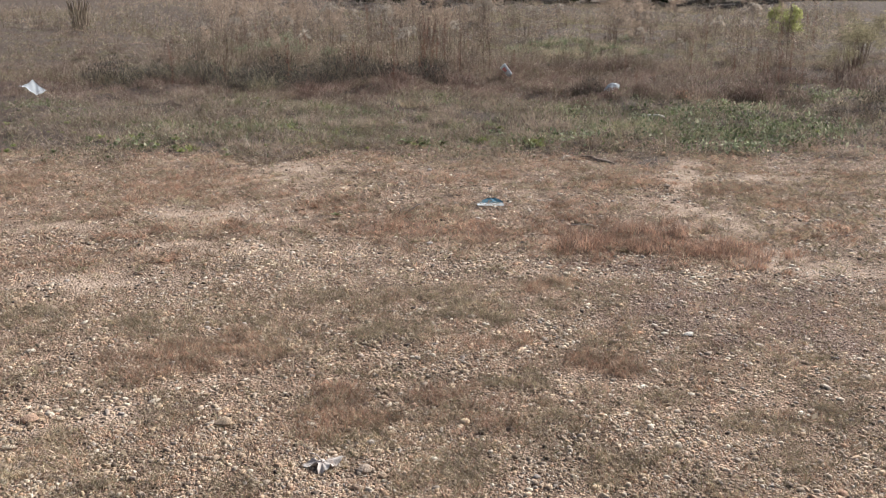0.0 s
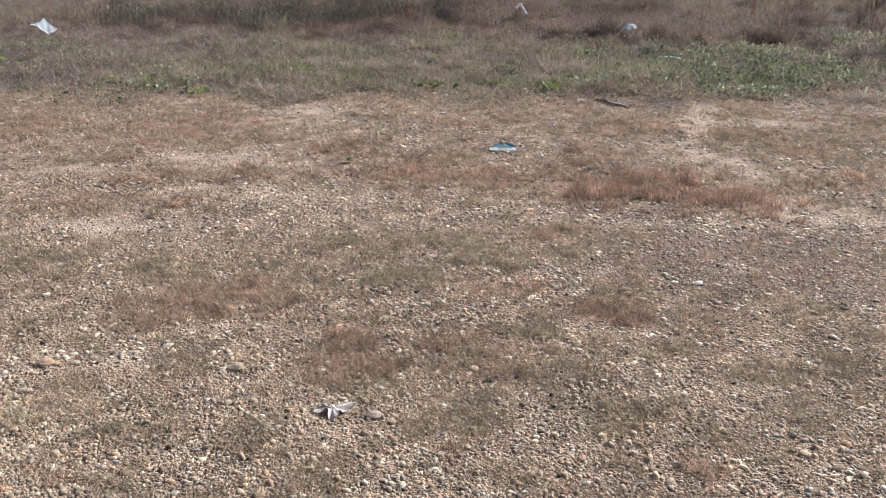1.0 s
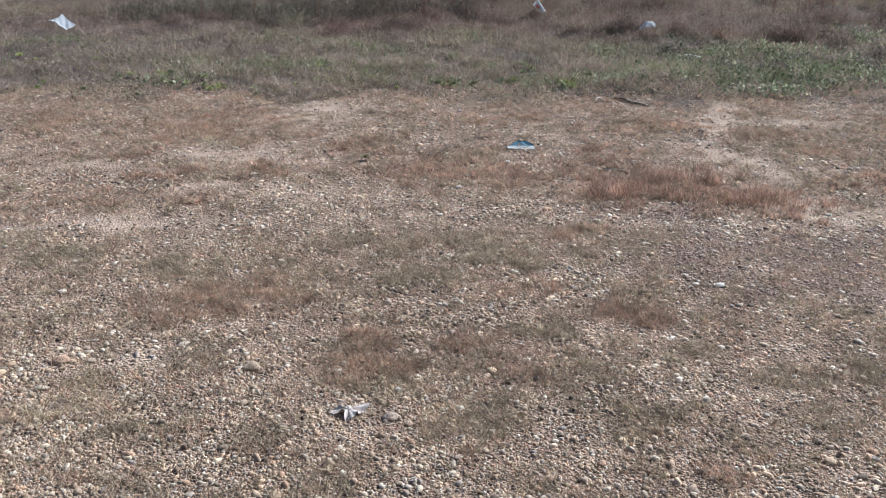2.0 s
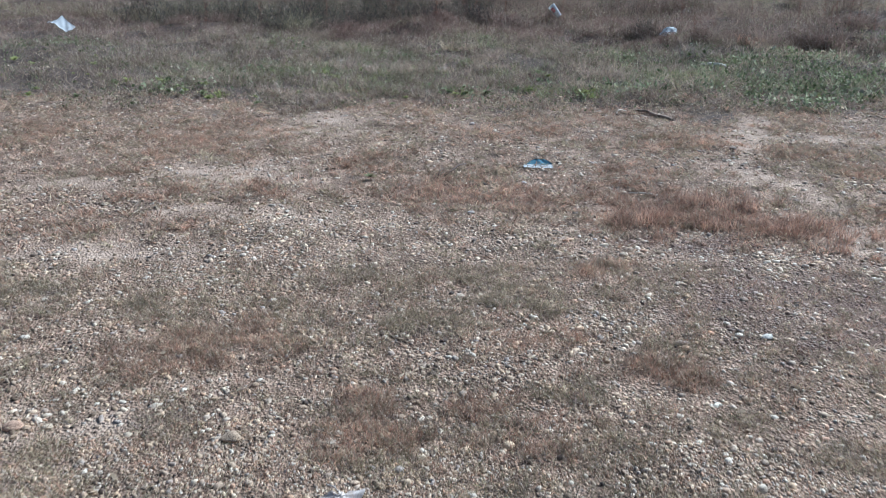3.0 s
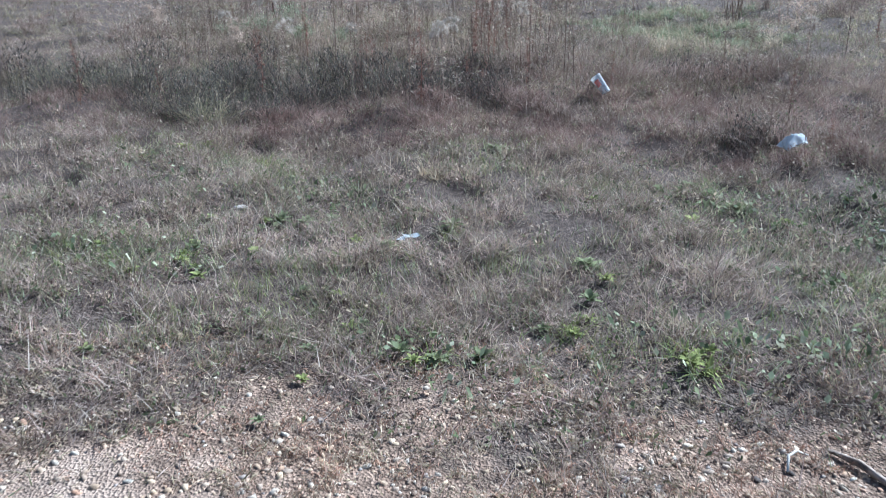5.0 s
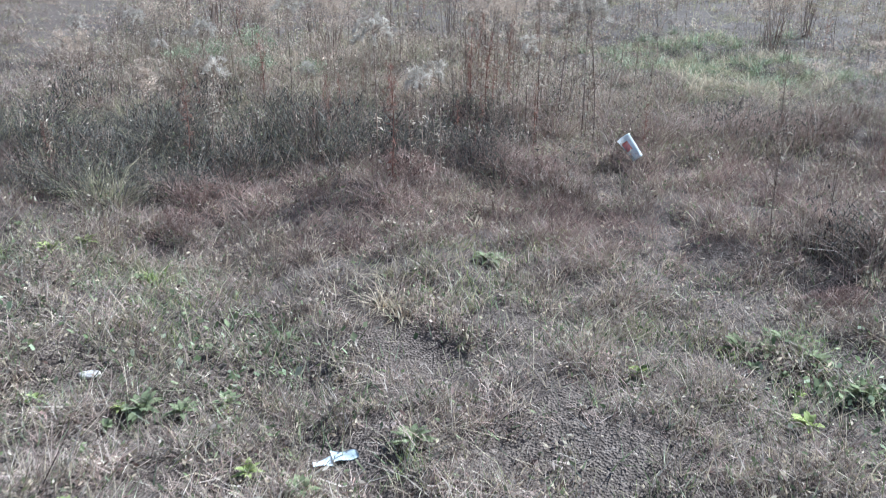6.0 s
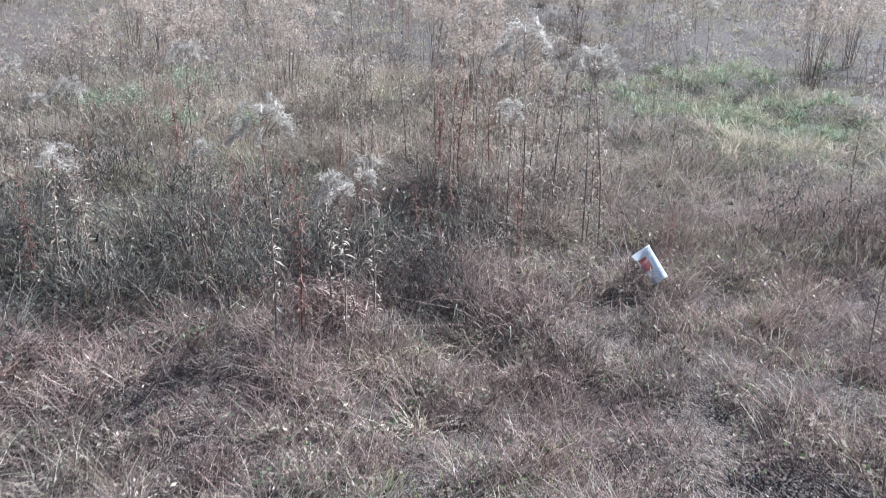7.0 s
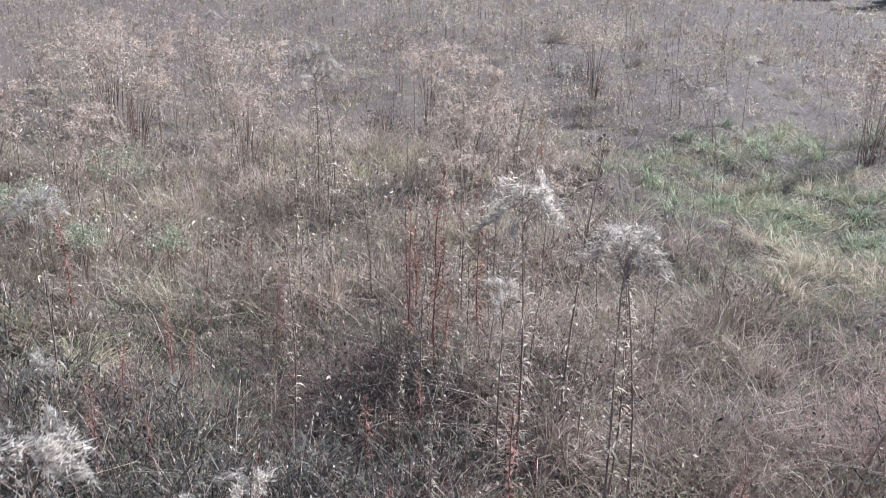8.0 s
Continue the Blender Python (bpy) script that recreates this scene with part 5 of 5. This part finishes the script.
for bx, by, bs in ((-3.2, 21.2, 1.0), (-2.5, 22.6, 1.1), (-1.9, 20.7, 0.9), (0.25, 20.5, 0.95), (0.65, 21.0, 0.9), (4.6, 22.5, 1.0), (-4.3, 23.2, 1.1), (-0.4, 23.6, 1.0), (-3.9, 19.6, 0.85), (5.4, 23.5, 1.0), (1.8, 25.5, 1.0), (-5.4, 25.0, 1.2)):
    fb = big_bush("feathery_bush", "tan feathery dead bush with a soft pale crown", int(100 + 10 * by), 0.95, 1.15, M_PLUME, 16, 1500, 0.03, 0.16)
    fb.matrix_basis = stand(None, bx, by, bx, bs)
for bx, by, bs in ((7.1, 15.2, 0.8), (6.5, 14.2, 0.6), (8.2, 17.2, 0.95), (7.6, 16.0, 0.8)):
    big_bush("olive_bush", "soft olive-yellow feathery weed bush", int(300 + 10 * by), 0.95, 1.0, M_OLIVE, 20, 1800, 0.026, 0.25).matrix_basis = stand(None, bx, by, bx, bs)
for bx, by, bs in ((-2.95, 18.5, 0.6), (-2.2, 17.8, 0.55), (-2.7, 19.6, 0.7), (-1.7, 18.0, 0.5), (-3.5, 18.9, 0.5)):
    big_bush("sage_bush", "pale grey-green leafy weed bush", int(400 + 10 * by), 0.8, 0.8, M_FRESH, 18, 900, 0.024, 0.3).matrix_basis = stand(None, bx, by, bx, bs)
big_bush("shrub", "bare many-stemmed brown shrub in the old field", 4, 2.0, 2.2, M_DRYLEAF, 46, 240).matrix_basis = stand(None, -11.4, 32.0, 0.0, 0.9)
big_bush("yellow_bush", "small rounded yellow-green bush in the field", 5, 0.85, 0.95, M_YELLOW, 26, 3000, 0.03).matrix_basis = stand(None, 10.4, 26.8)

# ---------------------------------------------------------------- litter and loose things


def sheet(name, fn, nu, nv, mat, thick=0.0015, smooth=True, index=None, mats=None):
    """A curved sheet given by a function of two fractions, with thickness."""
    u, w = np.meshgrid(np.linspace(0, 1, nu), np.linspace(0, 1, nv))
    p = np.array([fn(a, b) for a, b in zip(u.ravel(), w.ravel())])
    k = (np.arange(nv - 1)[:, None] * nu + np.arange(nu - 1)[None, :]).ravel()
    q = np.stack([k, k + 1, k + nu + 1, k + nu], 1)
    lo = p - (0, 0, thick)
    n = len(p)
    rim = [j for j in range(nu)] + [j * nu + nu - 1 for j in range(1, nv)] + [(nv - 1) * nu + j for j in range(nu - 2, -1, -1)] + [j * nu for j in range(nv - 2, 0, -1)]
    side = [[a, b, b + n, a + n] for a, b in zip(rim, rim[1:] + rim[:1])]
    return mesh_of(name, np.concatenate([p, lo]), np.concatenate([q, q[:, ::-1] + n, np.array(side)]), None, mats or [mat], None, smooth)


def plastic_bag(x, y, size, seed, label, turn):
    root = tagged(new("plastic_bag"), label, "bag")

    def fn(u, w):
        a, b = u * 2 - 1, w * 2 - 1
        crease = 0.03 * math.sin(6 * a + 4 * b + seed) + 0.02 * math.sin(12 * b - 6 * a + 2 * seed) + 0.018 * abs(math.sin(11 * a + seed))
        z = 0.42 * max(0, 1 - a * a) * max(0, 1 - b * b) ** 0.6 + crease + 0.12 * (a + 1) + 0.3 * max(0, a - 0.4) * max(0, 0.6 - abs(b)) * 2
        r = 1 + 0.18 * math.sin(3 * math.atan2(b, a) + seed)
        return (a * 0.5 * r * size, b * 0.36 * r * size, max(z, 0.0) * size)
    part("body", sheet("body", fn, 22, 18, M_PLASTIC, 0.002), root)
    h = Heap()
    for s in (-1, 1):
        pts = [(0.42 * size, s * 0.1 * size, 0.1 * size), (0.6 * size, s * 0.12 * size, 0.22 * size), (0.7 * size, s * 0.02 * size, 0.2 * size), (0.58 * size, -s * 0.02 * size, 0.1 * size)]
        h.add(*tube(pts, [0.02 * size, 0.014 * size, 0.016 * size, 0.012 * size], 5))
    part("handles", h.mesh("handles", [M_PLASTIC], True), root)
    root.matrix_basis = Matrix.Translation((x, y, float(ground_z(x, y)) + 0.1)) @ Matrix.Rotation(turn, 4, "Z")


def draped_bag():
    """A thin bag hung over dry grass: a peak, a short wing and a long flap."""
    root = tagged(new("plastic_bag"), "white plastic bag draped in a peak over dry grass", "bag")
    us = (0.0, 0.18, 0.36, 0.6, 0.8, 1.0)

    def fn(u, w):
        top = float(np.interp(u, us, (0.20, 0.235, 0.30, 0.2, 0.16, 0.10)))
        low = float(np.interp(u, us, (0.19, 0.19, 0.18, 0.11, 0.05, 0.05)))
        fold = 0.006 * math.sin(11 * u + 3 * w) + 0.004 * math.sin(19 * u - 6 * w)
        return (-0.21 + 0.44 * u, 0.2 * w + fold, low + (top - low) * w + 0.006 * math.sin(19 * u + 9 * w))
    part("film", sheet("film", fn, 26, 10, M_PLASTIC, 0.003), root)
    root.matrix_basis = Matrix.Translation((-5.5, 13.38, float(ground_z(-5.5, 13.4)) + 0.02)) @ Matrix.Rotation(-0.35, 4, "Z") @ Matrix.Scale(0.78, 4)


draped_bag()
plastic_bag(2.67, 12.56, 0.185, 2.3, "torn white plastic bag snagged in brown weeds", 0.4)


def foam_cup():
    root = tagged(new("drink_cup"), "white foam drink cup with red print, tilted in dry grass", "cup")
    n = 28
    a = np.arange(n) / n * 2 * np.pi
    ring = lambda r, z: np.stack([np.cos(a) * r, np.sin(a) * r, np.full(n, z)], 1)
    rows = [ring(0.0425, 0.0), ring(0.044, 0.003), ring(0.0555, 0.192), ring(0.059, 0.193), ring(0.0595, 0.198), ring(0.058, 0.2), ring(0.053, 0.198), ring(0.0415, 0.008)]
    q = [[i * n + j, i * n + (j + 1) % n, (i + 1) * n + (j + 1) % n, (i + 1) * n + j] for i in range(7) for j in range(n)]
    v = np.concatenate(rows + [np.array([[0, 0, 0.0], [0, 0, 0.008]])])
    t = [[8 * n, (j + 1) % n, j] for j in range(n)] + [[8 * n + 1, 7 * n + j, 7 * n + (j + 1) % n] for j in range(n)]
    shell = part("cup_wall", mesh_of("cup_wall", v, q, t, [M_FOAM], None, True), root)

    def wrap(name, mat, a0, a1, z0, z1, label):
        def fn(u, w):
            an, z = a0 + (a1 - a0) * u, z0 + (z1 - z0) * w
            r = 0.044 + (0.0555 - 0.044) * z / 0.192 + 0.0012
            return (math.cos(an) * r, math.sin(an) * r, z)
        part(name, sheet(name, fn, 10, 4, mat, 0.0003), shell, label)
    wrap("red_print", M_RED, -1.0, 0.05, 0.08, 0.155, "red printed patch")
    return root


cup = foam_cup()
cup_axis = Vector((-0.57, 0.40, 0.72)).normalized()
cup_face = Vector((-0.2, -0.85, 0.45))
cup_face = (cup_face - cup_axis * cup_face.dot(cup_axis)).normalized()
cup.matrix_basis = Matrix.Translation((1.45, 14.93, 0.165)) @ Matrix((cup_face, cup_axis.cross(cup_face), cup_axis)).transposed().to_4x4() @ Matrix.Translation((0, 0, -0.1))


def bar(name, label, category, pts, radii, mat, sides=8, lumps=0.0, seed=1):
    r = np.random.default_rng(seed)
    pts = [(px, py, pz + float(ground_z(px, py)) - 0.008) for px, py, pz in pts]
    v, q, t = tube(pts, radii, sides)
    v = v + r.normal(0, 1, v.shape) * lumps
    t2 = [[0, j + 1, j] for j in range(1, sides - 1)]
    ob = new(name, mesh_of(name, v, q, list(t) + t2, [mat], None, True))
    return tagged(ob, label, category)


bar("log", "weathered grey-brown fallen branch lying on gravel", "branch",
    [(1.57, 8.36, 0.02), (1.64, 8.27, 0.03), (1.70, 8.16, 0.022), (1.76, 8.05, 0.026), (1.81, 7.93, 0.018)], [0.007, 0.0115, 0.0105, 0.010, 0.005], M_LOG, 10, 0.003)
bar("twig", "short bent pale twig beside a fallen branch", "twig", [(1.385, 8.22, 0.02), (1.41, 8.30, 0.035), (1.45, 8.34, 0.03), (1.49, 8.33, 0.02)], [0.004, 0.006, 0.005, 0.003], M_PALEWOOD, 6, 0.001)
bar("pale_stick", "bleached curved stick lying in low green weeds", "stick",
    [(2.70, 10.84, 0.085), (2.77, 10.73, 0.09), (2.83, 10.62, 0.09), (2.88, 10.5, 0.08)], [0.008, 0.015, 0.018, 0.009], M_PALEWOOD, 8, 0.004)
bar("twig", "thin forked dark twig on gravel", "twig", [(0.0, 6.3, 0.02), (0.04, 6.38, 0.035), (0.09, 6.47, 0.05), (0.14, 6.55, 0.04)], [0.004, 0.0055, 0.005, 0.0025], M_TWIG, 6, 0.001)
bar("twig", "thin dark twig on gravel beside another", "twig", [(-0.04, 6.27, 0.02), (-0.03, 6.38, 0.035), (-0.01, 6.5, 0.02)], [0.004, 0.005, 0.003], M_TWIG, 6, 0.001)
bar("twig", "short pale twig on the gravel", "twig", [(1.1, 5.88, 0.02), (1.2, 5.85, 0.025), (1.28, 5.83, 0.015)], [0.004, 0.006, 0.003], M_PALEWOOD, 6, 0.001)


def scrap():
    root = tagged(new("paper_scrap"), "torn white and grey paper scrap lying in grass", "paper")
    part("white_piece", sheet("white_piece", lambda u, w: (-0.1 + 0.085 * u, -0.03 + 0.06 * w * (0.6 + 0.4 * u), 0.014 + 0.005 * math.sin(5 * u + 3 * w)), 10, 6, M_FOAM, 0.003), root, "white torn paper")
    part("grey_piece", sheet("grey_piece", lambda u, w: (-0.015 + 0.11 * u, -0.02 + 0.085 * w * (1 - 0.3 * u), 0.017 + 0.006 * u + 0.005 * math.sin(7 * u + 2 * w)), 10, 6, M_GREYFILM, 0.003), root, "greyish clear film")
    root.matrix_basis = Matrix.Translation((-0.15, 10.63, float(ground_z(-0.15, 10.63)))) @ Matrix.Rotation(0.35, 4, "Z") @ Matrix.Scale(0.85, 4)


scrap()


def packet():
    root = tagged(new("food_packet"), "flattened plastic food packet, white edge and blue back", "packet")
    part("white_panel", sheet("white_panel", lambda u, w: ((u - 0.5) * 0.215 * (1 - 0.06 * (2 * w - 1) ** 2), (w - 1) * 0.062 + 0.008 * (2 * u - 1) ** 2, 0.022 + 0.006 * w + 0.002 * math.sin(17 * u + 5 * w)), 16, 8, M_PLASTIC, 0.003), root, "crumpled white plastic panel")
    part("blue_panel", sheet("blue_panel", lambda u, w: ((u - 0.47) * 0.19 * (1 - 0.66 * w ** 1.2) + 0.006 * w, w * 0.05 + 0.006 * (2 * u - 1) ** 2, 0.028 + 0.026 * w + 0.004 * math.sin(13 * u + 3 * w)), 14, 8, M_BLUE, 0.003), root, "dull teal blue plastic panel")
    part("back_panel", sheet("back_panel", lambda u, w: ((u - 0.47) * 0.19 * (0.34 + 0.5 * w) + 0.006 * (1 - w), 0.05 + 0.04 * w + 0.006 * (2 * u - 1) ** 2, 0.054 - 0.04 * w + 0.003 * math.sin(11 * u)), 12, 6, M_BLUE, 0.003), root, "dull teal blue plastic panel")
    root.matrix_basis = Matrix.Translation((0.62, 6.53, float(ground_z(0.61, 6.55)) - 0.012)) @ Matrix.Rotation(-0.08, 4, "Z") @ Matrix.Scale(0.92, 4)


packet()


def dry_leaf():
    """A big dry lobed leaf, curled at its tips."""
    n, m = 60, 7
    v, q = [(0, 0, 0.03)], []
    for j in range(1, m + 1):
        for i in range(n):
            th = 2 * math.pi * i / n
            lobes = sum(w * max(0.0, math.cos(th - c)) ** 7 for c, w in ((0.15, 0.062), (2.95, 0.06), (4.6, 0.05), (1.5, 0.02), (5.4, 0.03)))
            r = (0.016 + lobes + 0.003 * math.sin(9 * th)) * j / m
            u = j / m
            z = 0.03 - 0.02 * u + 0.02 * u * u * abs(math.sin(2 * th + 0.5)) + 0.006 * math.sin(5 * th + 1.2) * u + 0.004 * math.sin(11 * th) * u
            v.append((r * math.cos(th), r * math.sin(th), z))
    for j in range(m - 1):
        for i in range(n):
            k = 1 + j * n
            q.append([k + i, k + (i + 1) % n, k + n + (i + 1) % n, k + n + i])
    t = [[0, 1 + i, 1 + (i + 1) % n] for i in range(n)]
    root = tagged(new("dry_leaf"), "large bleached curled lobed leaf lying on gravel", "leaf")
    part("blade", mesh_of("blade", v, q, t, [M_PALELEAF], None, True), root)
    k = Heap()
    k.add(*tube([(0, 0, 0.03), (-0.02, 0.03, 0.045), (-0.045, 0.055, 0.04)], [0.002, 0.002, 0.0025], 5))
    part("stalk", k.mesh("stalk", [M_PALELEAF], True), root)
    root.matrix_basis = Matrix.Translation((-0.205, 2.81, float(ground_z(-0.2, 2.8)) - 0.004)) @ Matrix.Rotation(0.2, 4, "Z") @ Matrix.Scale(0.88, 4)


dry_leaf()

# ---------------------------------------------------------------- stones and gravel


def pebble_mesh(name, seed, level, mats):
    bm = bmesh.new()
    bmesh.ops.create_icosphere(bm, subdivisions=level, radius=1.0)
    r = np.random.default_rng(seed)
    k, ph = r.uniform(0.8, 1.6, 3), r.uniform(0, 6, 3)
    for vt in bm.verts:
        c = vt.co.copy()
        vt.co *= 1 + 0.13 * math.sin(2.2 * k[0] * c.x + ph[0]) + 0.12 * math.sin(2.4 * k[1] * c.y + ph[1]) + 0.1 * math.sin(3 * k[2] * c.z + ph[2] + c.x)
        vt.co.z *= 0.55
    me = bpy.data.meshes.new(name)
    bm.to_mesh(me)
    bm.free()
    for p in me.polygons:
        p.use_smooth = True
    for mt in mats:
        me.materials.append(mt)
    return me


# named stones and lumps
def lump(name, label, category, x, y, s, mat, seed, stretch_xyz=(1, 0.8, 0.8), turn=0.4):
    me = pebble_mesh(name, seed, 3, [mat])
    ob = tagged(new(name, me), label, category)
    ob.matrix_basis = Matrix.Translation((x, y, float(ground_z(x, y)) + s * 0.3)) @ Matrix.Rotation(turn, 4, "Z") @ Matrix.Diagonal((s * stretch_xyz[0], s * stretch_xyz[1], s * stretch_xyz[2], 1))


lump("brick_piece", "broken piece of orange-red brick on sandy gravel", "brick", -1.33, 3.17, 0.031, M_BRICK, 3, (1, 0.75, 1.0))
lump("stone", "pale grey rounded stone on the gravel", "stone", -0.605, 3.13, 0.034, M_STONE, 4)
lump("stone", "pale pointed stone lying beside a leaf", "stone", -0.06, 2.78, 0.024, M_STONE, 5, (1.25, 0.8, 0.9))
lump("stone", "flat white stone on damp dark gravel", "stone", 1.334, 3.87, 0.022, M_PALEWOOD, 6, (1.2, 0.8, 0.5))
lump("soil_clod", "small brown clod of soil on the gravel", "clod", 2.0, 6.93, 0.032, M_LOG, 7)
lump("stone", "white stone in the meadow grass", "stone", -1.31, 11.23, 0.036, M_PALELEAF, 8, (1.2, 0.8, 0.9))

lump("stone", "pale stone on the far gravel", "stone", 0.5, 6.16, 0.02, M_PALELEAF, 10)
lump("stone", "pale stone near the meadow's edge", "stone", 0.18, 7.79, 0.02, M_PALELEAF, 11)
lump("stone", "pale flat stone among russet grass", "stone", 0.17, 5.5, 0.02, M_PALELEAF, 12)

rng = np.random.default_rng(77)
forms = [pebble_mesh("pebble_form", 20 + i, 2, [M_STONE]) for i in range(8)]


def chip_mesh(seed, sides, top):
    """A half-buried stone: a ring in the soil, a narrower one higher up, and an uneven top."""
    r = np.random.default_rng(seed)
    a = np.arange(sides) / sides * 2 * np.pi + r.uniform(-0.3, 0.3, sides)
    rim = r.uniform(0.78, 1.22, sides)
    low = np.stack([np.cos(a) * rim, np.sin(a) * rim, np.full(sides, -0.25)], 1)
    high = np.stack([np.cos(a) * rim * top, np.sin(a) * rim * top, r.uniform(0.36, 0.6, sides)], 1) + np.array([*r.normal(0, 0.08, 2), 0])
    t = []
    for i in range(sides):
        i2 = (i + 1) % sides
        t += [[i, i2, sides + i2], [i, sides + i2, sides + i]]
    t += [[sides, sides + i, sides + i + 1] for i in range(1, sides - 1)]
    return mesh_of("stone_chip", np.concatenate([low, high]), None, t)


pebbles = [chip_mesh(60 + i, 5 + i % 2, 0.72) for i in range(10)]
chips = [chip_mesh(i, 4 if i % 3 else 5, 0.8) for i in range(12)]


def arrays_of(me):
    v = np.empty(len(me.vertices) * 3)
    me.vertices.foreach_get("co", v)
    f = np.empty(len(me.loops), int)
    me.loops.foreach_get("vertex_index", f)
    return v.reshape(-1, 3), f.reshape(-1, 3)


def gravel(name, label, x, y, size, shapes, mat, parent):
    va, ta, base = [], [], 0
    pick = rng.integers(0, len(shapes), len(x))
    for i, me in enumerate(shapes):
        k = np.nonzero(pick == i)[0]
        v, f = arrays_of(me)
        n = len(k)
        s = size[k][:, None, None] * np.stack([rng.uniform(0.85, 1.4, n), rng.uniform(0.65, 1.0, n), rng.uniform(0.6, 1.05, n)], 1)[:, None, :]
        w = v[None] * s * np.array([1, 1, 0.62 if shapes is chips else 1.0])
        a = rng.uniform(0, 6.28, n)[:, None]
        tilt = rng.normal(0, 0.22 if shapes is chips else 0.35, n)[:, None]
        px = w[..., 0] * np.cos(a) - w[..., 1] * np.sin(a)
        py = w[..., 0] * np.sin(a) + w[..., 1] * np.cos(a)
        pz = w[..., 2] + px * tilt * 0.6
        p = np.stack([px + x[k][:, None], py + y[k][:, None], pz + (ground_z(x[k], y[k]) + size[k] * 0.15)[:, None]], -1)
        va.append(p.reshape(-1, 3))
        ta.append((f[None] + (np.arange(n) * len(v))[:, None, None]).reshape(-1, 3) + base)
        base += n * len(v)
    ob = part(name, mesh_of(name, np.concatenate(va), None, np.concatenate(ta), [mat], None, True), parent, label)
    return tagged(ob, kind="stuff")


def gravel_share(x, y):
    g = 1 - 0.985 * meadow(x, y)
    g = g * (1 - 0.65 * np.maximum(spots(x, y, RUSSET_SPOTS + RUST_SPOTS), 0.75 * spots(x, y, OLIVE_SPOTS + TRACK_SPOTS))) * (1 - 0.42 * spots(x, y, RED_SPOTS))
    g = np.maximum(g, 1.2 * spots(x, y, DAMP_SHADE_SPOTS))
    return g * np.clip((0.45 + 0.8 * wave(x, y, 2.8, 1)) * np.interp(y, (2.6, 3.4, 5.0, 7.0), (1.5, 0.9, 0.68, 0.52)), 0.3, 1.0) * np.clip(0.5 + 1.1 * wave(x, y, 8.5, 51), 0.6, 1.0)


def bed(y0, y1, gap):
    """Stones lying close, one to a cell of an uneven net."""
    gx, gy = np.meshgrid(np.arange(-5, 5, gap), np.arange(y0, y1, gap))
    x, y = gx.ravel() + rng.uniform(-0.45, 0.45, gx.size) * gap, gy.ravel() + rng.uniform(-0.45, 0.45, gx.size) * gap
    inside = np.abs(x - 0.2) < 0.46 * y + 0.35
    x, y = x[inside], y[inside]
    return keep(x, y, gravel_share(x, y), rng)


for y0, y1, gap, shapes, mean in ((2.1, 3.1, 0.0098, pebbles, 0.0039), (3.1, 5.4, 0.0146, chips, 0.0055), (5.4, 9.3, 0.0235, chips, 0.0074)):
    x, y = bed(y0, y1, gap)
    size = np.clip(rng.lognormal(math.log(mean), 0.5 if y0 < 5 else 0.62, len(x)), 0.002, 0.0165) * (1 + 0.5 * np.clip(wave(x, y, 2.2, 33) - 0.55, 0, 1))
    # dark stones: damp patches, plus the strip that stands in for the russet's shade
    damp_shaded = 0.95 * spots(x, y, DAMP_SHADE_SPOTS) > rng.uniform(0.05, 1.0, len(x))
    gravel("gravel", "close-lying rounded tan and grey river gravel", x[~damp_shaded], y[~damp_shaded], size[~damp_shaded], shapes, M_PEBBLE, ground)
    if damp_shaded.any():
        gravel("damp_gravel", "darker reddish brown gravel", x[damp_shaded], y[damp_shaded], size[damp_shaded] * 0.95, pebbles if y0 < 3 else chips, M_DAMP_SHADE, ground)
xa, ya = strew(700, 2.3, 4.6, rng, 0.46, 0.3)
xa, ya = keep(xa, ya, gravel_share(xa, ya), rng)
xb, yb = strew(700, 4.6, 8.7, rng, 0.4, 0.3)
xb, yb = keep(xb, yb, gravel_share(xb, yb), rng)
x, y = np.concatenate([xa[:210], xb[:90]]), np.concatenate([ya[:210], yb[:90]])
for i in range(len(x)):
    s = float(np.clip(rng.lognormal(math.log(0.0105), 0.3), 0.008, 0.021)) * (1.0 if y[i] < 4.6 else 1.1)
    ob = new("stone", forms[i % 8])
    ob.parent = ground
    ob.matrix_basis = Matrix.Translation((x[i], y[i], float(ground_z(x[i], y[i])) + s * 0.25)) @ Matrix.Rotation(rng.uniform(0, 6.28), 4, "Z") @ Matrix.Diagonal((s * rng.uniform(0.9, 1.35), s * rng.uniform(0.65, 1.0), s * rng.uniform(0.6, 1.0), 1))

# thin cover beyond the middle of the plan
rng = np.random.default_rng(90)
x, y = rng.uniform(-24, 24, 130000), rng.uniform(-6, 32, 130000)
aside = np.abs(x - 0.2) > 0.45 * np.maximum(y, 0) + 0.4
x, y = x[aside], y[aside]
g = (meadow(x, y) > 0.5) & (rng.uniform(0, 1, len(x)) < 0.2 + 1.2 * tussock(0.5 * x, 0.5 * y))
k = g & (wave(x, y, 0.9, 71) + rng.normal(0, 0.15, len(x)) > 0.6)
spikes("outer_greens", "low grey-green growth on the ground around", M_OLIVE, x[k], y[k], rng.uniform(0.08, 0.22, k.sum()), rng.uniform(0.012, 0.03, k.sum()), 1.8, 92)
g = g & ~k
spikes("outer_grass", "thin faded grass on the ground around", M_MEADOW, x[g], y[g], rng.uniform(0.08, 0.25, g.sum()), rng.uniform(0.012, 0.03, g.sum()), 1.8, 91)
g = meadow(x, y) > 0.3
x, y = x[~g][:6000], y[~g][:6000]
gravel("gravel", "scattered tan gravel around", x, y, rng.uniform(0.006, 0.018, len(x)), chips, M_PEBBLE, ground)
